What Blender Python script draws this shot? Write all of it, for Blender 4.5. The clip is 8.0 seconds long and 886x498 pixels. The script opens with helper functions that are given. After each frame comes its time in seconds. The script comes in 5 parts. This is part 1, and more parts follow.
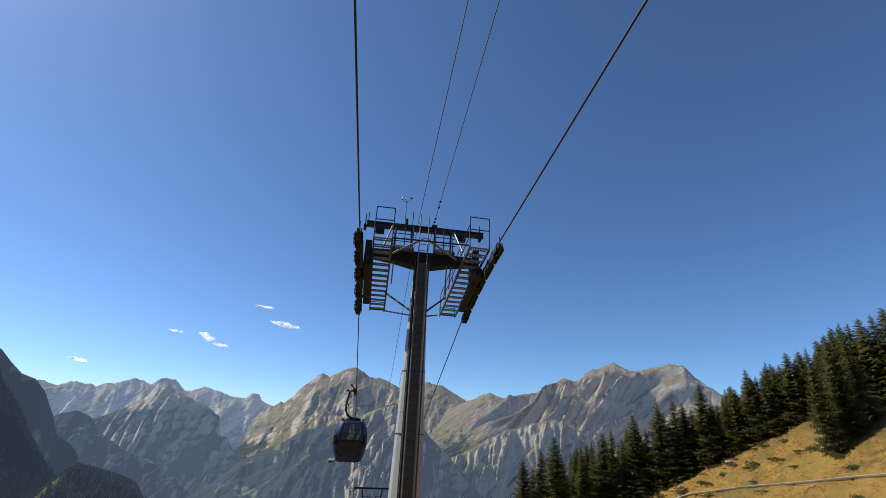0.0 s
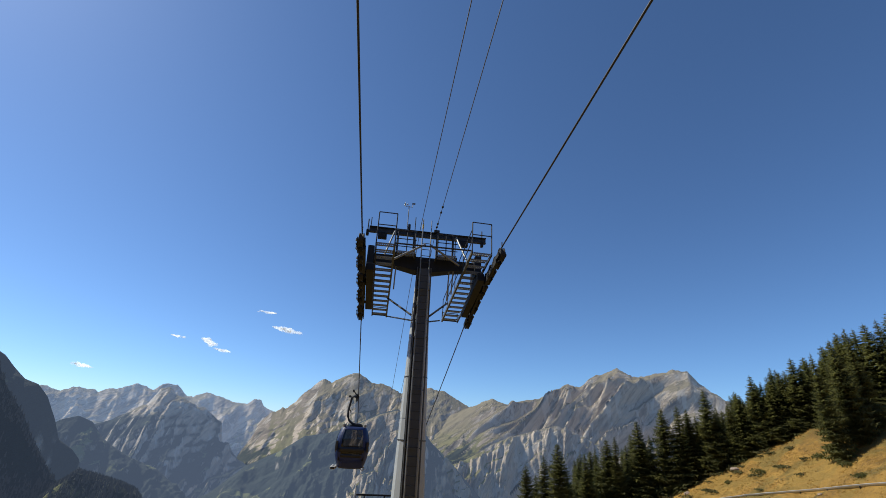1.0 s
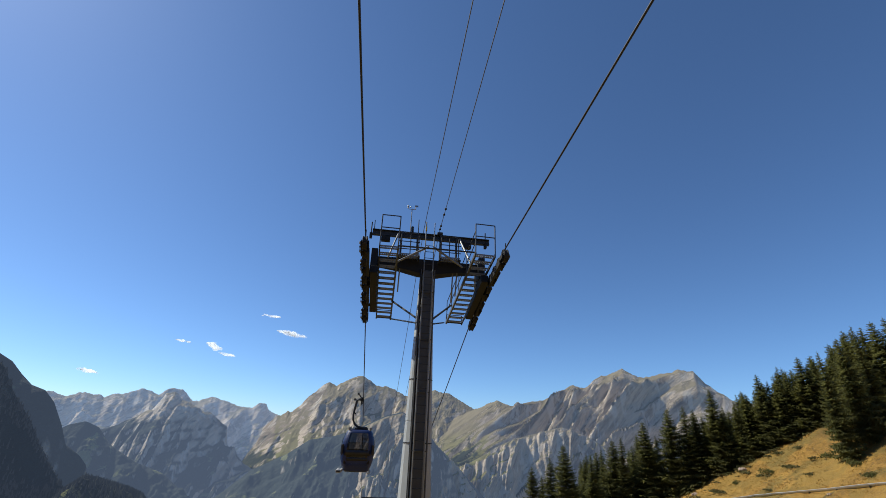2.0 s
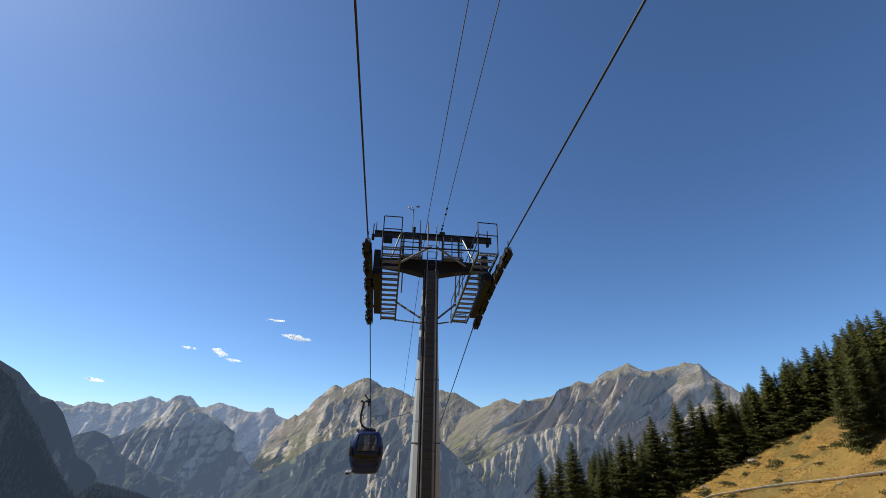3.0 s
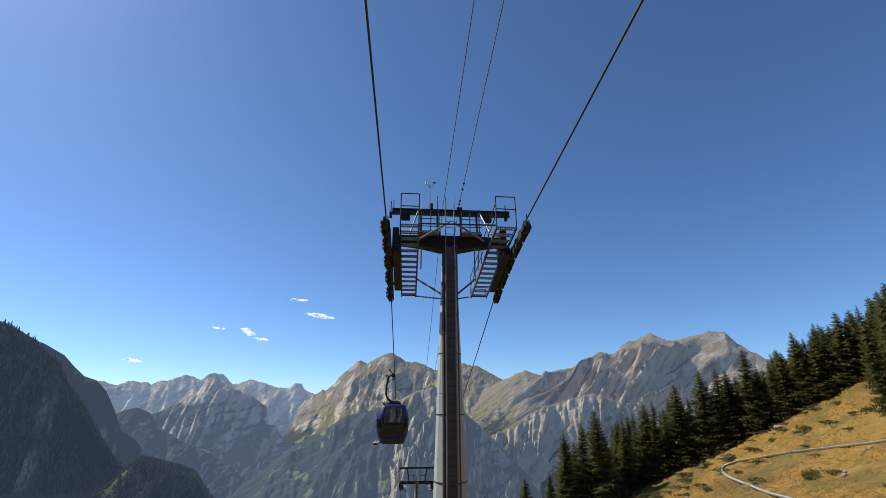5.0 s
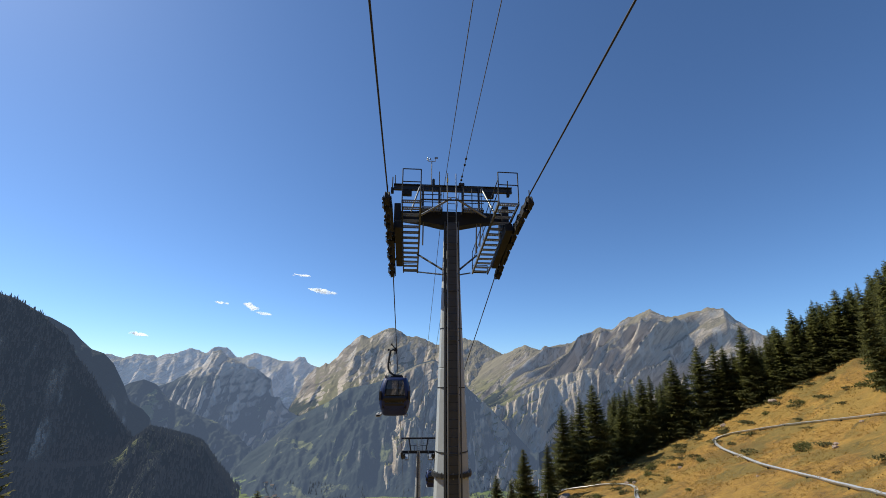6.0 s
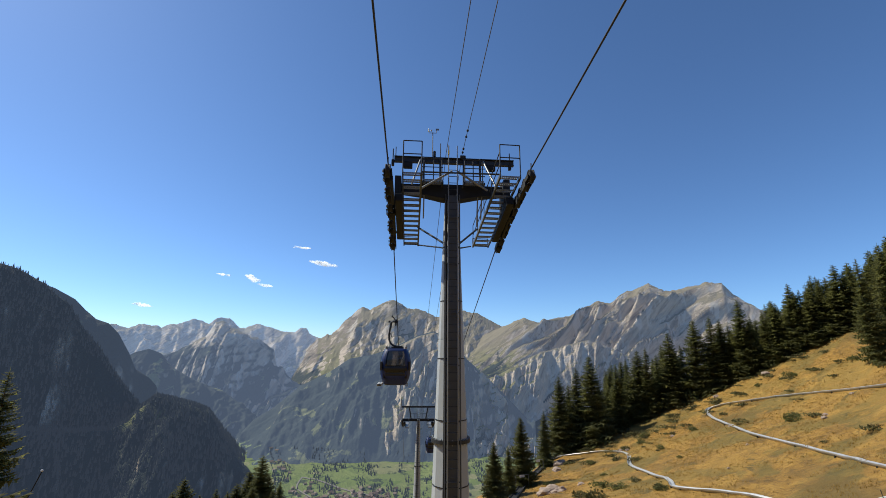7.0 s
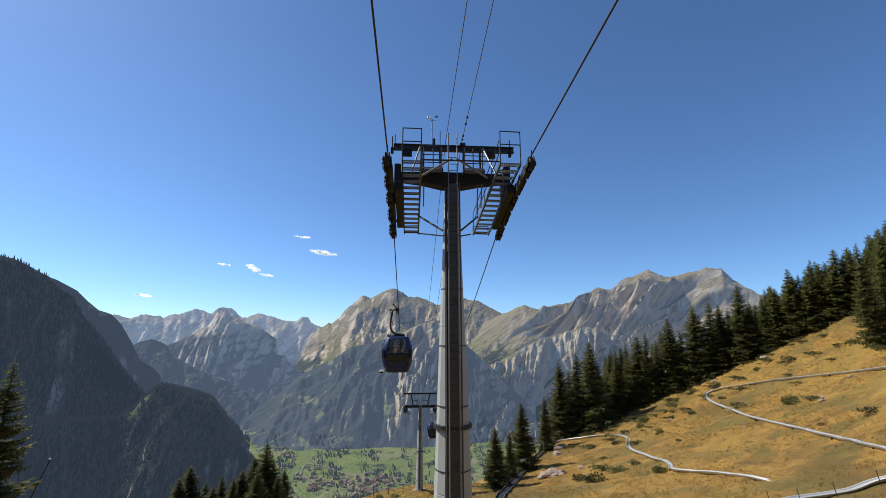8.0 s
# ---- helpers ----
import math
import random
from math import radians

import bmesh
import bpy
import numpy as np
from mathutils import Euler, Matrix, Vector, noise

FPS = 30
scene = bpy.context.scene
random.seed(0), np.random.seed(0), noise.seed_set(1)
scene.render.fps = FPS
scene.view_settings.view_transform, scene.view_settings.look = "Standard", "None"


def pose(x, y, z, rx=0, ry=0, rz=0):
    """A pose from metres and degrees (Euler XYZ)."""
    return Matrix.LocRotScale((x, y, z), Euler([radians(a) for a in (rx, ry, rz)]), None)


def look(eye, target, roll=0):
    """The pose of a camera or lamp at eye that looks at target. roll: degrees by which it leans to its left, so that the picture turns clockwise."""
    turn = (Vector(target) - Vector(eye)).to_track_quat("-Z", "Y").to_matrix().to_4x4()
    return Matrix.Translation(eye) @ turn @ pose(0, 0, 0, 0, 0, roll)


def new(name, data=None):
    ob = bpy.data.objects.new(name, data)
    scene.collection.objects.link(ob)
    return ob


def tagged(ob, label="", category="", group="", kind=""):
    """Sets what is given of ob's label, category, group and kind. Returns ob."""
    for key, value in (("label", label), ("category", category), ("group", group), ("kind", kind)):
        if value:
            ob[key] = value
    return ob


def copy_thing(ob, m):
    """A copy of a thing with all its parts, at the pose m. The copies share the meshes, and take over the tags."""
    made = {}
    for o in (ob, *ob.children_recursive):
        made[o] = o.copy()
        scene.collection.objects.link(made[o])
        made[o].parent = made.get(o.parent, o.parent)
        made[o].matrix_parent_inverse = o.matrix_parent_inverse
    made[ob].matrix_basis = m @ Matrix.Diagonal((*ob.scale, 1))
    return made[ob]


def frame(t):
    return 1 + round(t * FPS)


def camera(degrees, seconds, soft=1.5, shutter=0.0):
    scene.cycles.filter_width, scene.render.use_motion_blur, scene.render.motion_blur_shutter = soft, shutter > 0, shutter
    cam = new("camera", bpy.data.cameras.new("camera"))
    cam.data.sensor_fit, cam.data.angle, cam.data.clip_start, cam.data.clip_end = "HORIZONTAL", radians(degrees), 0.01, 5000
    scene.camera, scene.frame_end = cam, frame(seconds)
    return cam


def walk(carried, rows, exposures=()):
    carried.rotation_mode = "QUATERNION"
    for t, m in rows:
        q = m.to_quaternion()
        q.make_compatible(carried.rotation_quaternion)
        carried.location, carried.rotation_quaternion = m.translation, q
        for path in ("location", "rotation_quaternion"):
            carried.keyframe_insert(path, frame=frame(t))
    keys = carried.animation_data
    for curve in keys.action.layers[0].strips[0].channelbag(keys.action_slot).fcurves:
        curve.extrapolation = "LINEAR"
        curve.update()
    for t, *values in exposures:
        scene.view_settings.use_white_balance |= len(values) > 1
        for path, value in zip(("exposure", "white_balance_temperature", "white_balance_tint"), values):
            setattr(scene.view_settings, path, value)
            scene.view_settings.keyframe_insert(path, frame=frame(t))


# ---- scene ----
cam = camera(93.0, 8.0, soft=0.5)

# seconds, sideways metres, tilt, roll, heading
PATH = [
    (0.0, 0.11, 112.98, -2.55, -9.24),
    (0.5, 0.11, 113.45, -2.72, -9.12),
    (1.0, 0.11, 113.69, -2.65, -8.94),
    (1.5, 0.10, 113.91, -2.48, -8.67),
    (3.0, 0.07, 113.85, -0.78, -7.36),
    (3.5, 0.06, 113.43, 0.24, -6.80),
    (4.0, 0.06, 112.95, 0.46, -5.94),
    (4.5, 0.06, 111.84, 0.35, -4.59),
    (6.0, 0.03, 107.27, -0.17, -4.28),
    (6.5, 0.03, 105.24, -0.40, -4.34),
    (7.0, 0.02, 103.63, -0.51, -4.32),
    (7.5, 0.01, 102.58, -0.38, -4.30),
    (8.0, 0.0, 102.00, 0.0, -4.20),
]
walk(cam, [(t, pose(x, 0, 0, rx, ry, rz)) for t, x, rx, ry, rz in PATH], exposures=[(0.0, -0.1, 6550, 5), (4.5, -0.06, 6550, 5), (8.0, 0.05, 6550, 5)])

# ---- daylight: autumn sun ahead and to the left ----
SUN_AZ, SUN_EL = radians(-66), radians(46)
world = bpy.data.worlds.new("sky")
scene.world = world
world.use_nodes = True
wn = world.node_tree
sky = wn.nodes.new("ShaderNodeTexSky")
sky.sky_type = "NISHITA"
sky.sun_disc = False
sky.sun_elevation, sky.sun_rotation = SUN_EL, SUN_AZ
sky.altitude, sky.air_density, sky.dust_density, sky.ozone_density = 2600, 1.0, 2.0, 9.0
wn.links.new(sky.outputs[0], wn.nodes["Background"].inputs[0])
wn.nodes["Background"].inputs[1].default_value = 0.155
sun = new("sun", bpy.data.lights.new("sun", "SUN"))
sun.data.energy, sun.data.angle, sun.data.color = 4.8, radians(0.55), (1.0, 0.925, 0.81)
SUN_DIR = Vector((math.sin(SUN_AZ) * math.cos(SUN_EL), math.cos(SUN_AZ) * math.cos(SUN_EL), math.sin(SUN_EL)))
sun.matrix_world = look(SUN_DIR * 60, (0, 0, 0))


# ---- materials ----
def material(name, rough=0.6, metal=0.0):
    m = bpy.data.materials.new(name)
    m.use_nodes = True
    b = m.node_tree.nodes["Principled BSDF"]
    b.inputs["Roughness"].default_value, b.inputs["Metallic"].default_value = rough, metal
    return m, m.node_tree, b


def node(tree, kind, **inputs):
    n = tree.nodes.new(kind)
    for key, value in inputs.items():
        n.inputs[key].default_value = value
    return n


def noise_tex(tree, vec, scale, detail=5.0, rough=0.6, distort=0.0):
    n = node(tree, "ShaderNodeTexNoise", Scale=scale, Detail=detail, Roughness=rough, Distortion=distort)
    tree.links.new(vec, n.inputs["Vector"])
    return n.outputs["Fac"]


def ramp(tree, fac, stops):
    r = tree.nodes.new("ShaderNodeValToRGB")
    while len(r.color_ramp.elements) < len(stops):
        r.color_ramp.elements.new(0.5)
    for e, (p, c) in zip(r.color_ramp.elements, stops):
        e.position, e.color = p, (*c, 1) if len(c) == 3 else c
    tree.links.new(fac, r.inputs[0])
    return r.outputs[0]


def mix(tree, fac, a, b, mode="MIX"):
    n = tree.nodes.new("ShaderNodeMix")
    n.data_type, n.blend_type = "RGBA", mode
    for s, v in ((n.inputs[0], fac), (n.inputs[6], a), (n.inputs[7], b)):
        if hasattr(v, "is_linked"):
            tree.links.new(v, s)
        elif isinstance(v, (int, float)):
            s.default_value = v
        else:
            s.default_value = (*v, 1)
    return n.outputs[2]


def calc(tree, op, a, b=0.0, c=0.0, clamp=False):
    n = tree.nodes.new("ShaderNodeMath")
    n.operation, n.use_clamp = op, clamp
    for s, v in zip(n.inputs, (a, b, c)):
        if hasattr(v, "is_linked"):
            tree.links.new(v, s)
        else:
            s.default_value = v
    return n.outputs[0]


def step(tree, v, lo, hi):
    n = node(tree, "ShaderNodeMapRange")
    n.inputs[1].default_value, n.inputs[2].default_value = lo, hi
    n.interpolation_type = "SMOOTHSTEP"
    tree.links.new(v, n.inputs[0])
    return n.outputs[0]


def bump(tree, bsdf, height, strength, distance):
    b = node(tree, "ShaderNodeBump", Strength=strength, Distance=distance)
    tree.links.new(height, b.inputs["Height"])
    tree.links.new(b.outputs[0], bsdf.inputs["Normal"])


def plain(name, color, rough=0.6, metal=0.0, wear=0.25, scale=6.0, coat=0.0):
    """A surface with fine grain and broader soiling."""
    m, t, b = material(name, rough, metal)
    vec = t.nodes.new("ShaderNodeTexCoord").outputs["Object"]
    fine, wide = noise_tex(t, vec, scale * 9, 6), noise_tex(t, vec, scale, 4)
    dark = tuple(c * (1 - wear) for c in color)
    lite = tuple(min(1, c * (1 + wear * 0.6)) for c in color)
    c = mix(t, wide, dark, lite)
    c = mix(t, calc(t, "MULTIPLY", fine, 0.5), c, tuple(v * 0.75 for v in color))
    t.links.new(c, b.inputs["Base Color"])
    t.links.new(calc(t, "MULTIPLY_ADD", wide, 0.25, rough - 0.1), b.inputs["Roughness"])
    b.inputs["Coat Weight"].default_value = coat
    bump(t, b, fine, 0.12, 0.004)
    return m


GALV = plain("galvanised_steel", (0.30, 0.31, 0.31), 0.5, 0.5, 0.25, 2.0)
MAST = plain("weathered_zinc_mast", (0.50, 0.535, 0.55), 0.5, 0.08, 0.22, 1.2)
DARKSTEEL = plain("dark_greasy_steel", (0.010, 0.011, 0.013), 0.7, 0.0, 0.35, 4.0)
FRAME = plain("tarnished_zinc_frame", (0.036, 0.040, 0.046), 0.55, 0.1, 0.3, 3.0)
RUBBER = plain("black_rubber", (0.025, 0.025, 0.027), 0.75, 0.0, 0.3, 8.0)
ROPE = plain("greased_wire_rope", (0.06, 0.06, 0.065), 0.5, 0.6, 0.3, 10.0)
WIRE = plain("thin_cable_sheath", (0.12, 0.125, 0.14), 0.6, 0.2, 0.2, 10.0)
BLUE = plain("blue_lacquer", (0.007, 0.025, 0.115), 0.45, 0.0, 0.12, 2.0, 0.12)
BLACKP = plain("black_plastic", (0.02, 0.02, 0.024), 0.35, 0.0, 0.2, 4.0)
GREYP = plain("grey_plastic", (0.42, 0.41, 0.38), 0.55, 0.0, 0.2, 5.0)
STEELRAIL = plain("stainless_trough", (0.52, 0.52, 0.51), 0.45, 0.4, 0.12, 1.5)
SEAT = plain("brown_seat_fabric", (0.02, 0.016, 0.013), 0.9, 0.0, 0.3, 12.0)
SIGN = plain("white_sign_enamel", (0.75, 0.75, 0.73), 0.4, 0.0, 0.1, 5.0)
TIMBER = plain("weathered_timber", (0.22, 0.17, 0.12), 0.85, 0.0, 0.35, 6.0)
ROCK = plain("pale_limestone", (0.42, 0.32, 0.25), 0.9, 0.0, 0.4, 1.5)
DUCT = plain("grey_steel_tray", (0.11, 0.12, 0.13), 0.6, 0.2, 0.25, 2.0)
YELLOW = plain("yellow_paint", (0.7, 0.5, 0.06), 0.5, 0.0, 0.2, 6.0)

GLASS, gt, gb = material("smoked_glass", 0.06)
clear = node(gt, "ShaderNodeBsdfTransparent", Color=(0.36, 0.345, 0.34, 1))
gloss = node(gt, "ShaderNodeBsdfGlossy", Roughness=0.05, Color=(0.9, 0.9, 0.9, 1))
blend = gt.nodes.new("ShaderNodeMixShader")
blend.inputs[0].default_value = 0.05
gt.links.new(clear.outputs[0], blend.inputs[1])
gt.links.new(gloss.outputs[0], blend.inputs[2])
gt.links.new(blend.outputs[0], gt.nodes["Material Output"].inputs[0])


def grass_material():
    m, t, b = material("autumn_meadow", 0.9)
    vec = t.nodes.new("ShaderNodeNewGeometry").outputs["Position"]
    mp = node(t, "ShaderNodeMapping", Scale=(0.62, 1.15, 1.5), Rotation=(0, 0, 0.9))
    t.links.new(vec, mp.inputs[0])
    wide, mid, fine = noise_tex(t, vec, 0.045, 5, 0.6), noise_tex(t, mp.outputs[0], 0.32, 7, 0.7, 0.4), noise_tex(t, vec, 4.0, 8, 0.7)
    c = ramp(t, mid, [(0.30, (0.10, 0.064, 0.018)), (0.40, (0.23, 0.128, 0.026)), (0.52, (0.34, 0.185, 0.033)), (0.66, (0.45, 0.27, 0.058))])
    # bents, dead stalks and bare soil at arm's length
    tuft = noise_tex(t, vec, 1.7, 5, 0.75, 0.5)
    c = mix(t, calc(t, "MULTIPLY", step(t, tuft, 0.47, 0.39), 0.65), c, (0.105, 0.062, 0.016))
    c = mix(t, calc(t, "MULTIPLY", step(t, tuft, 0.56, 0.66), 0.6), c, (0.48, 0.28, 0.055))
    green = ramp(t, noise_tex(t, mp.outputs[0], 0.11, 6, 0.6, 0.6), [(0.48, (0, 0, 0)), (0.54, (1, 1, 1))])
    c = mix(t, calc(t, "MULTIPLY", green, 0.7), c, mix(t, mid, (0.085, 0.08, 0.02), (0.21, 0.155, 0.034)))
    c = mix(t, calc(t, "MULTIPLY", step(t, wide, 0.50, 0.62), 0.5), c, (0.40, 0.235, 0.045))
    c = mix(t, calc(t, "MULTIPLY", step(t, wide, 0.48, 0.38), 0.7), c, (0.16, 0.098, 0.022))
    scrub = step(t, noise_tex(t, mp.outputs[0], 0.24, 7, 0.62, 0.8), 0.60, 0.68)
    c = mix(t, calc(t, "MULTIPLY", scrub, 0.75), c, (0.07, 0.062, 0.02))
    c = mix(t, calc(t, "MULTIPLY", step(t, fine, 0.45, 0.7), 0.3), c, (0.15, 0.11, 0.035))
    t.links.new(c, b.inputs["Base Color"])
    bump(t, b, calc(t, "ADD", calc(t, "MULTIPLY_ADD", tuft, 0.7, calc(t, "MULTIPLY", fine, 0.35)), mid), 0.9, 0.45)
    return m


GRASS = grass_material()


def mountain_material(name, haze_glow, wooded=0.0):
    """Rock, alp, forest and fields by height and steepness, with blue aerial haze painted in as emission."""
    m, t, b = material(name, 0.95)
    geo = t.nodes.new("ShaderNodeNewGeometry")
    pos = geo.outputs["Position"]
    sep, nrm = t.nodes.new("ShaderNodeSeparateXYZ"), t.nodes.new("ShaderNodeSeparateXYZ")
    t.links.new(pos, sep.inputs[0])
    t.links.new(geo.outputs["Normal"], nrm.inputs[0])
    z, flat = sep.outputs[2], nrm.outputs[2]
    n1, n2, n3 = noise_tex(t, pos, 0.0022, 6, 0.6), noise_tex(t, pos, 0.012, 7, 0.65), noise_tex(t, pos, 0.06, 6, 0.7)
    # tilted limestone strata
    mp = node(t, "ShaderNodeMapping", Rotation=(0.25, -0.62, 0.2), Scale=(9.0, 9.0, 1.0))
    mp.vector_type = "TEXTURE"
    t.links.new(pos, mp.inputs[0])
    strata = noise_tex(t, mp.outputs[0], 0.016, 6, 0.65, 0.5)
    rock = ramp(t, strata, [(0.36, (0.14, 0.118, 0.096)), (0.45, (0.33, 0.27, 0.205)), (0.54, (0.56, 0.465, 0.355)), (0.66, (0.33, 0.27, 0.205))])
    rock = mix(t, calc(t, "MULTIPLY", n2, 0.3), rock, (0.35, 0.28, 0.205))
    # washed pale streaks down the steep cliffs
    fall = node(t, "ShaderNodeMapping", Scale=(1.0, 1.0, 5.0), Rotation=(0.0, 0.3, 0.0))
    fall.vector_type = "TEXTURE"
    t.links.new(pos, fall.inputs[0])
    pale = step(t, noise_tex(t, fall.outputs[0], 0.014, 6, 0.65, 0.6), 0.50, 0.60)
    rock = mix(t, calc(t, "MULTIPLY", calc(t, "MULTIPLY", pale, step(t, flat, 0.8, 0.6)), 0.7), rock, (0.60, 0.54, 0.46))
    alp = mix(t, step(t, calc(t, "ADD", z, calc(t, "MULTIPLY", n1, 500.0)), 330.0, 60.0), mix(t, n2, (0.20, 0.175, 0.115), (0.27, 0.225, 0.15)), mix(t, n2, (0.24, 0.19, 0.085), (0.14, 0.165, 0.055)))
    slope = calc(t, "MULTIPLY_ADD", n2, 0.35, flat)
    c = mix(t, step(t, slope, 0.89, 0.95), rock, alp)
    # pasture gives way to forest on the lower slopes
    level = calc(t, "ADD", z, calc(t, "MULTIPLY", calc(t, "SUBTRACT", n1, 0.5), 900.0))
    level = calc(t, "ADD", level, calc(t, "MULTIPLY", calc(t, "SUBTRACT", n2, 0.5), 420.0))
    # wooded ranges carry forest almost to the crest
    level = calc(t, "SUBTRACT", level, wooded * 480.0)
    grown = calc(t, "ADD", slope, wooded * 0.24)
    wood = calc(t, "MULTIPLY", step(t, level, -90.0, -190.0), step(t, grown, 0.62, 0.84))
    forest = mix(t, n3, (0.02, 0.028, 0.026), (0.05, 0.06, 0.048))
    pasture = mix(t, n2, (0.13, 0.155, 0.06), (0.20, 0.19, 0.09))
    clear = step(t, noise_tex(t, pos, 0.006, 5, 0.6, 0.3), 0.61, 0.66)
    c = mix(t, wood, c, mix(t, clear, forest, pasture))
    # fields on the valley floor
    vor = node(t, "ShaderNodeTexVoronoi", Scale=0.011)
    t.links.new(pos, vor.inputs["Vector"])
    cell = t.nodes.new("ShaderNodeSeparateColor")
    t.links.new(vor.outputs["Color"], cell.inputs[0])
    field = ramp(t, cell.outputs[0], [(0.0, (0.14, 0.19, 0.05)), (0.35, (0.20, 0.235, 0.075)), (0.7, (0.165, 0.21, 0.06)), (1.0, (0.26, 0.25, 0.12))])
    field = mix(t, step(t, n2, 0.56, 0.62), field, (0.06, 0.08, 0.04))
    floor = calc(t, "MULTIPLY", step(t, z, -425.0, -470.0), step(t, flat, 0.93, 0.98))
    c = mix(t, floor, c, field)
    t.links.new(c, b.inputs["Base Color"])
    b.inputs["Specular IOR Level"].default_value = 0.1
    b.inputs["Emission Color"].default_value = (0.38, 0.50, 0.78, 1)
    b.inputs["Emission Strength"].default_value = haze_glow
    fine = noise_tex(t, mp.outputs[0], 0.09, 6, 0.7, 0.3)
    bump(t, b, calc(t, "ADD", calc(t, "MULTIPLY_ADD", fine, 0.7, strata), calc(t, "MULTIPLY", n3, 0.5)), 1.0, 24.0)
    return m


# first number: how much painted haze each range carries as emission
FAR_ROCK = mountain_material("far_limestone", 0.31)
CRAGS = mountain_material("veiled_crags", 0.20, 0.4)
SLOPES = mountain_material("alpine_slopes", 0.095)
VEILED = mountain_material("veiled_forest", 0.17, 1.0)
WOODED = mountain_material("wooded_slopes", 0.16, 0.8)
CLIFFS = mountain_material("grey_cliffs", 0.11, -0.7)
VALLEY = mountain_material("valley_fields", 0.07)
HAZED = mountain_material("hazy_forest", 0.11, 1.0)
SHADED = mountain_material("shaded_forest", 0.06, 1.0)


def let_through(t, b, color, share):
    """Thin sprays and blades let some light through."""
    thin, both = t.nodes.new("ShaderNodeBsdfTranslucent"), t.nodes.new("ShaderNodeMixShader")
    if hasattr(color, "is_linked"):
        t.links.new(color, thin.inputs["Color"])
    else:
        thin.inputs["Color"].default_value = (*color, 1)
    both.inputs[0].default_value = share
    t.links.new(b.outputs[0], both.inputs[1])
    t.links.new(thin.outputs[0], both.inputs[2])
    t.links.new(both.outputs[0], t.nodes["Material Output"].inputs[0])


def needle_material():
    m, t, b = material("spruce_needles", 0.8)
    vec = t.nodes.new("ShaderNodeNewGeometry").outputs["Position"]
    rnd = t.nodes.new("ShaderNodeObjectInfo").outputs["Random"]
    isl = t.nodes.new("ShaderNodeNewGeometry").outputs["Random Per Island"]
    c = mix(t, noise_tex(t, vec, 0.9, 5), (0.085, 0.10, 0.036), (0.20, 0.195, 0.066))
    c = mix(t, calc(t, "MULTIPLY", rnd, 0.5), c, (0.12, 0.115, 0.042))
    c = mix(t, calc(t, "MULTIPLY", isl, 0.45), c, (0.085, 0.095, 0.036))
    t.links.new(c, b.inputs["Base Color"])
    let_through(t, b, mix(t, 0.6, c, (0.24, 0.24, 0.075)), 0.6)
    return m


NEEDLES = needle_material()
BARK = plain("spruce_bark", (0.10, 0.075, 0.055), 0.95, 0.0, 0.4, 5.0)
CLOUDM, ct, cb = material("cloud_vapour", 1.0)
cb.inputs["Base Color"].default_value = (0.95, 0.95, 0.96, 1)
# sunlit whiteness put in as emission; the clouds would render dark without it
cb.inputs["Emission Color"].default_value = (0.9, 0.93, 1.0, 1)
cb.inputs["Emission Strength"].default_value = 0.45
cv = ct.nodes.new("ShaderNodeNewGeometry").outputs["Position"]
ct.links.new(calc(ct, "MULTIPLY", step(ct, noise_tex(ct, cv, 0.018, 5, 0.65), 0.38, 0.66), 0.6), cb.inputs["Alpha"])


# ---- helpers for meshes ----
def part(name, bm, mat, parent=None, label="", smooth=False):
    me = bpy.data.meshes.new(name)
    bm.to_mesh(me)
    bm.free()
    me.materials.append(mat)
    if smooth:
        me.shade_smooth()
    ob = new(name, me)
    if parent is not None:
        ob.parent = parent
    if label:
        ob["label"] = label
    return ob


def thing(name, label, category, group="", kind="", at=None):
    ob = new(name)
    ob.empty_display_size = 0.3
    if at is not None:
        ob.matrix_basis = at
    return tagged(ob, label, category, group, kind)


def box(bm, lo, hi, m=None, bevel=0.0):
    made = bmesh.ops.create_cube(bm, size=1)["verts"]
    lo, hi = Vector(lo), Vector(hi)
    for v in made:
        v.co = Vector([(a + b) / 2 + c * (b - a) for a, b, c in zip(lo, hi, v.co)])
    if bevel:
        edges = list({e for v in made for e in v.link_edges})
        out = bmesh.ops.bevel(bm, geom=edges, offset=bevel, segments=2, affect="EDGES", profile=0.6)
        made = list({v for f in out["faces"] for v in f.verts} | {v for v in made if v.is_valid})
    if m is not None:
        bmesh.ops.transform(bm, matrix=m, verts=[v for v in made if v.is_valid])
    return bm


def tube(bm, points, r, sides=8, closed=False, caps=True, r_end=None):
    """A round bar along points, thinning to r_end."""
    pts = [Vector(p) for p in points]
    n, rings = len(pts), []
    up = Vector((0, 0, 1))
    for i, p in enumerate(pts):
        a, b = (pts[i - 1], pts[(i + 1) % n]) if closed else (pts[max(i - 1, 0)], pts[min(i + 1, n - 1)])
        d = (b - a).normalized()
        s = d.cross(up if abs(d.z) < 0.95 else Vector((0, 1, 0))).normalized()
        u = s.cross(d)
        rad = r if r_end is None else r + (r_end - r) * i / (n - 1)
        rings.append([bm.verts.new(p + (s * math.cos(2 * math.pi * k / sides) + u * math.sin(2 * math.pi * k / sides)) * rad) for k in range(sides)])
    for i in range(n if closed else n - 1):
        A, B = rings[i], rings[(i + 1) % n]
        for k in range(sides):
            bm.faces.new((A[k], A[(k + 1) % sides], B[(k + 1) % sides], B[k]))
    if caps and not closed:
        bm.faces.new(rings[0][::-1])
        bm.faces.new(rings[-1])
    return bm


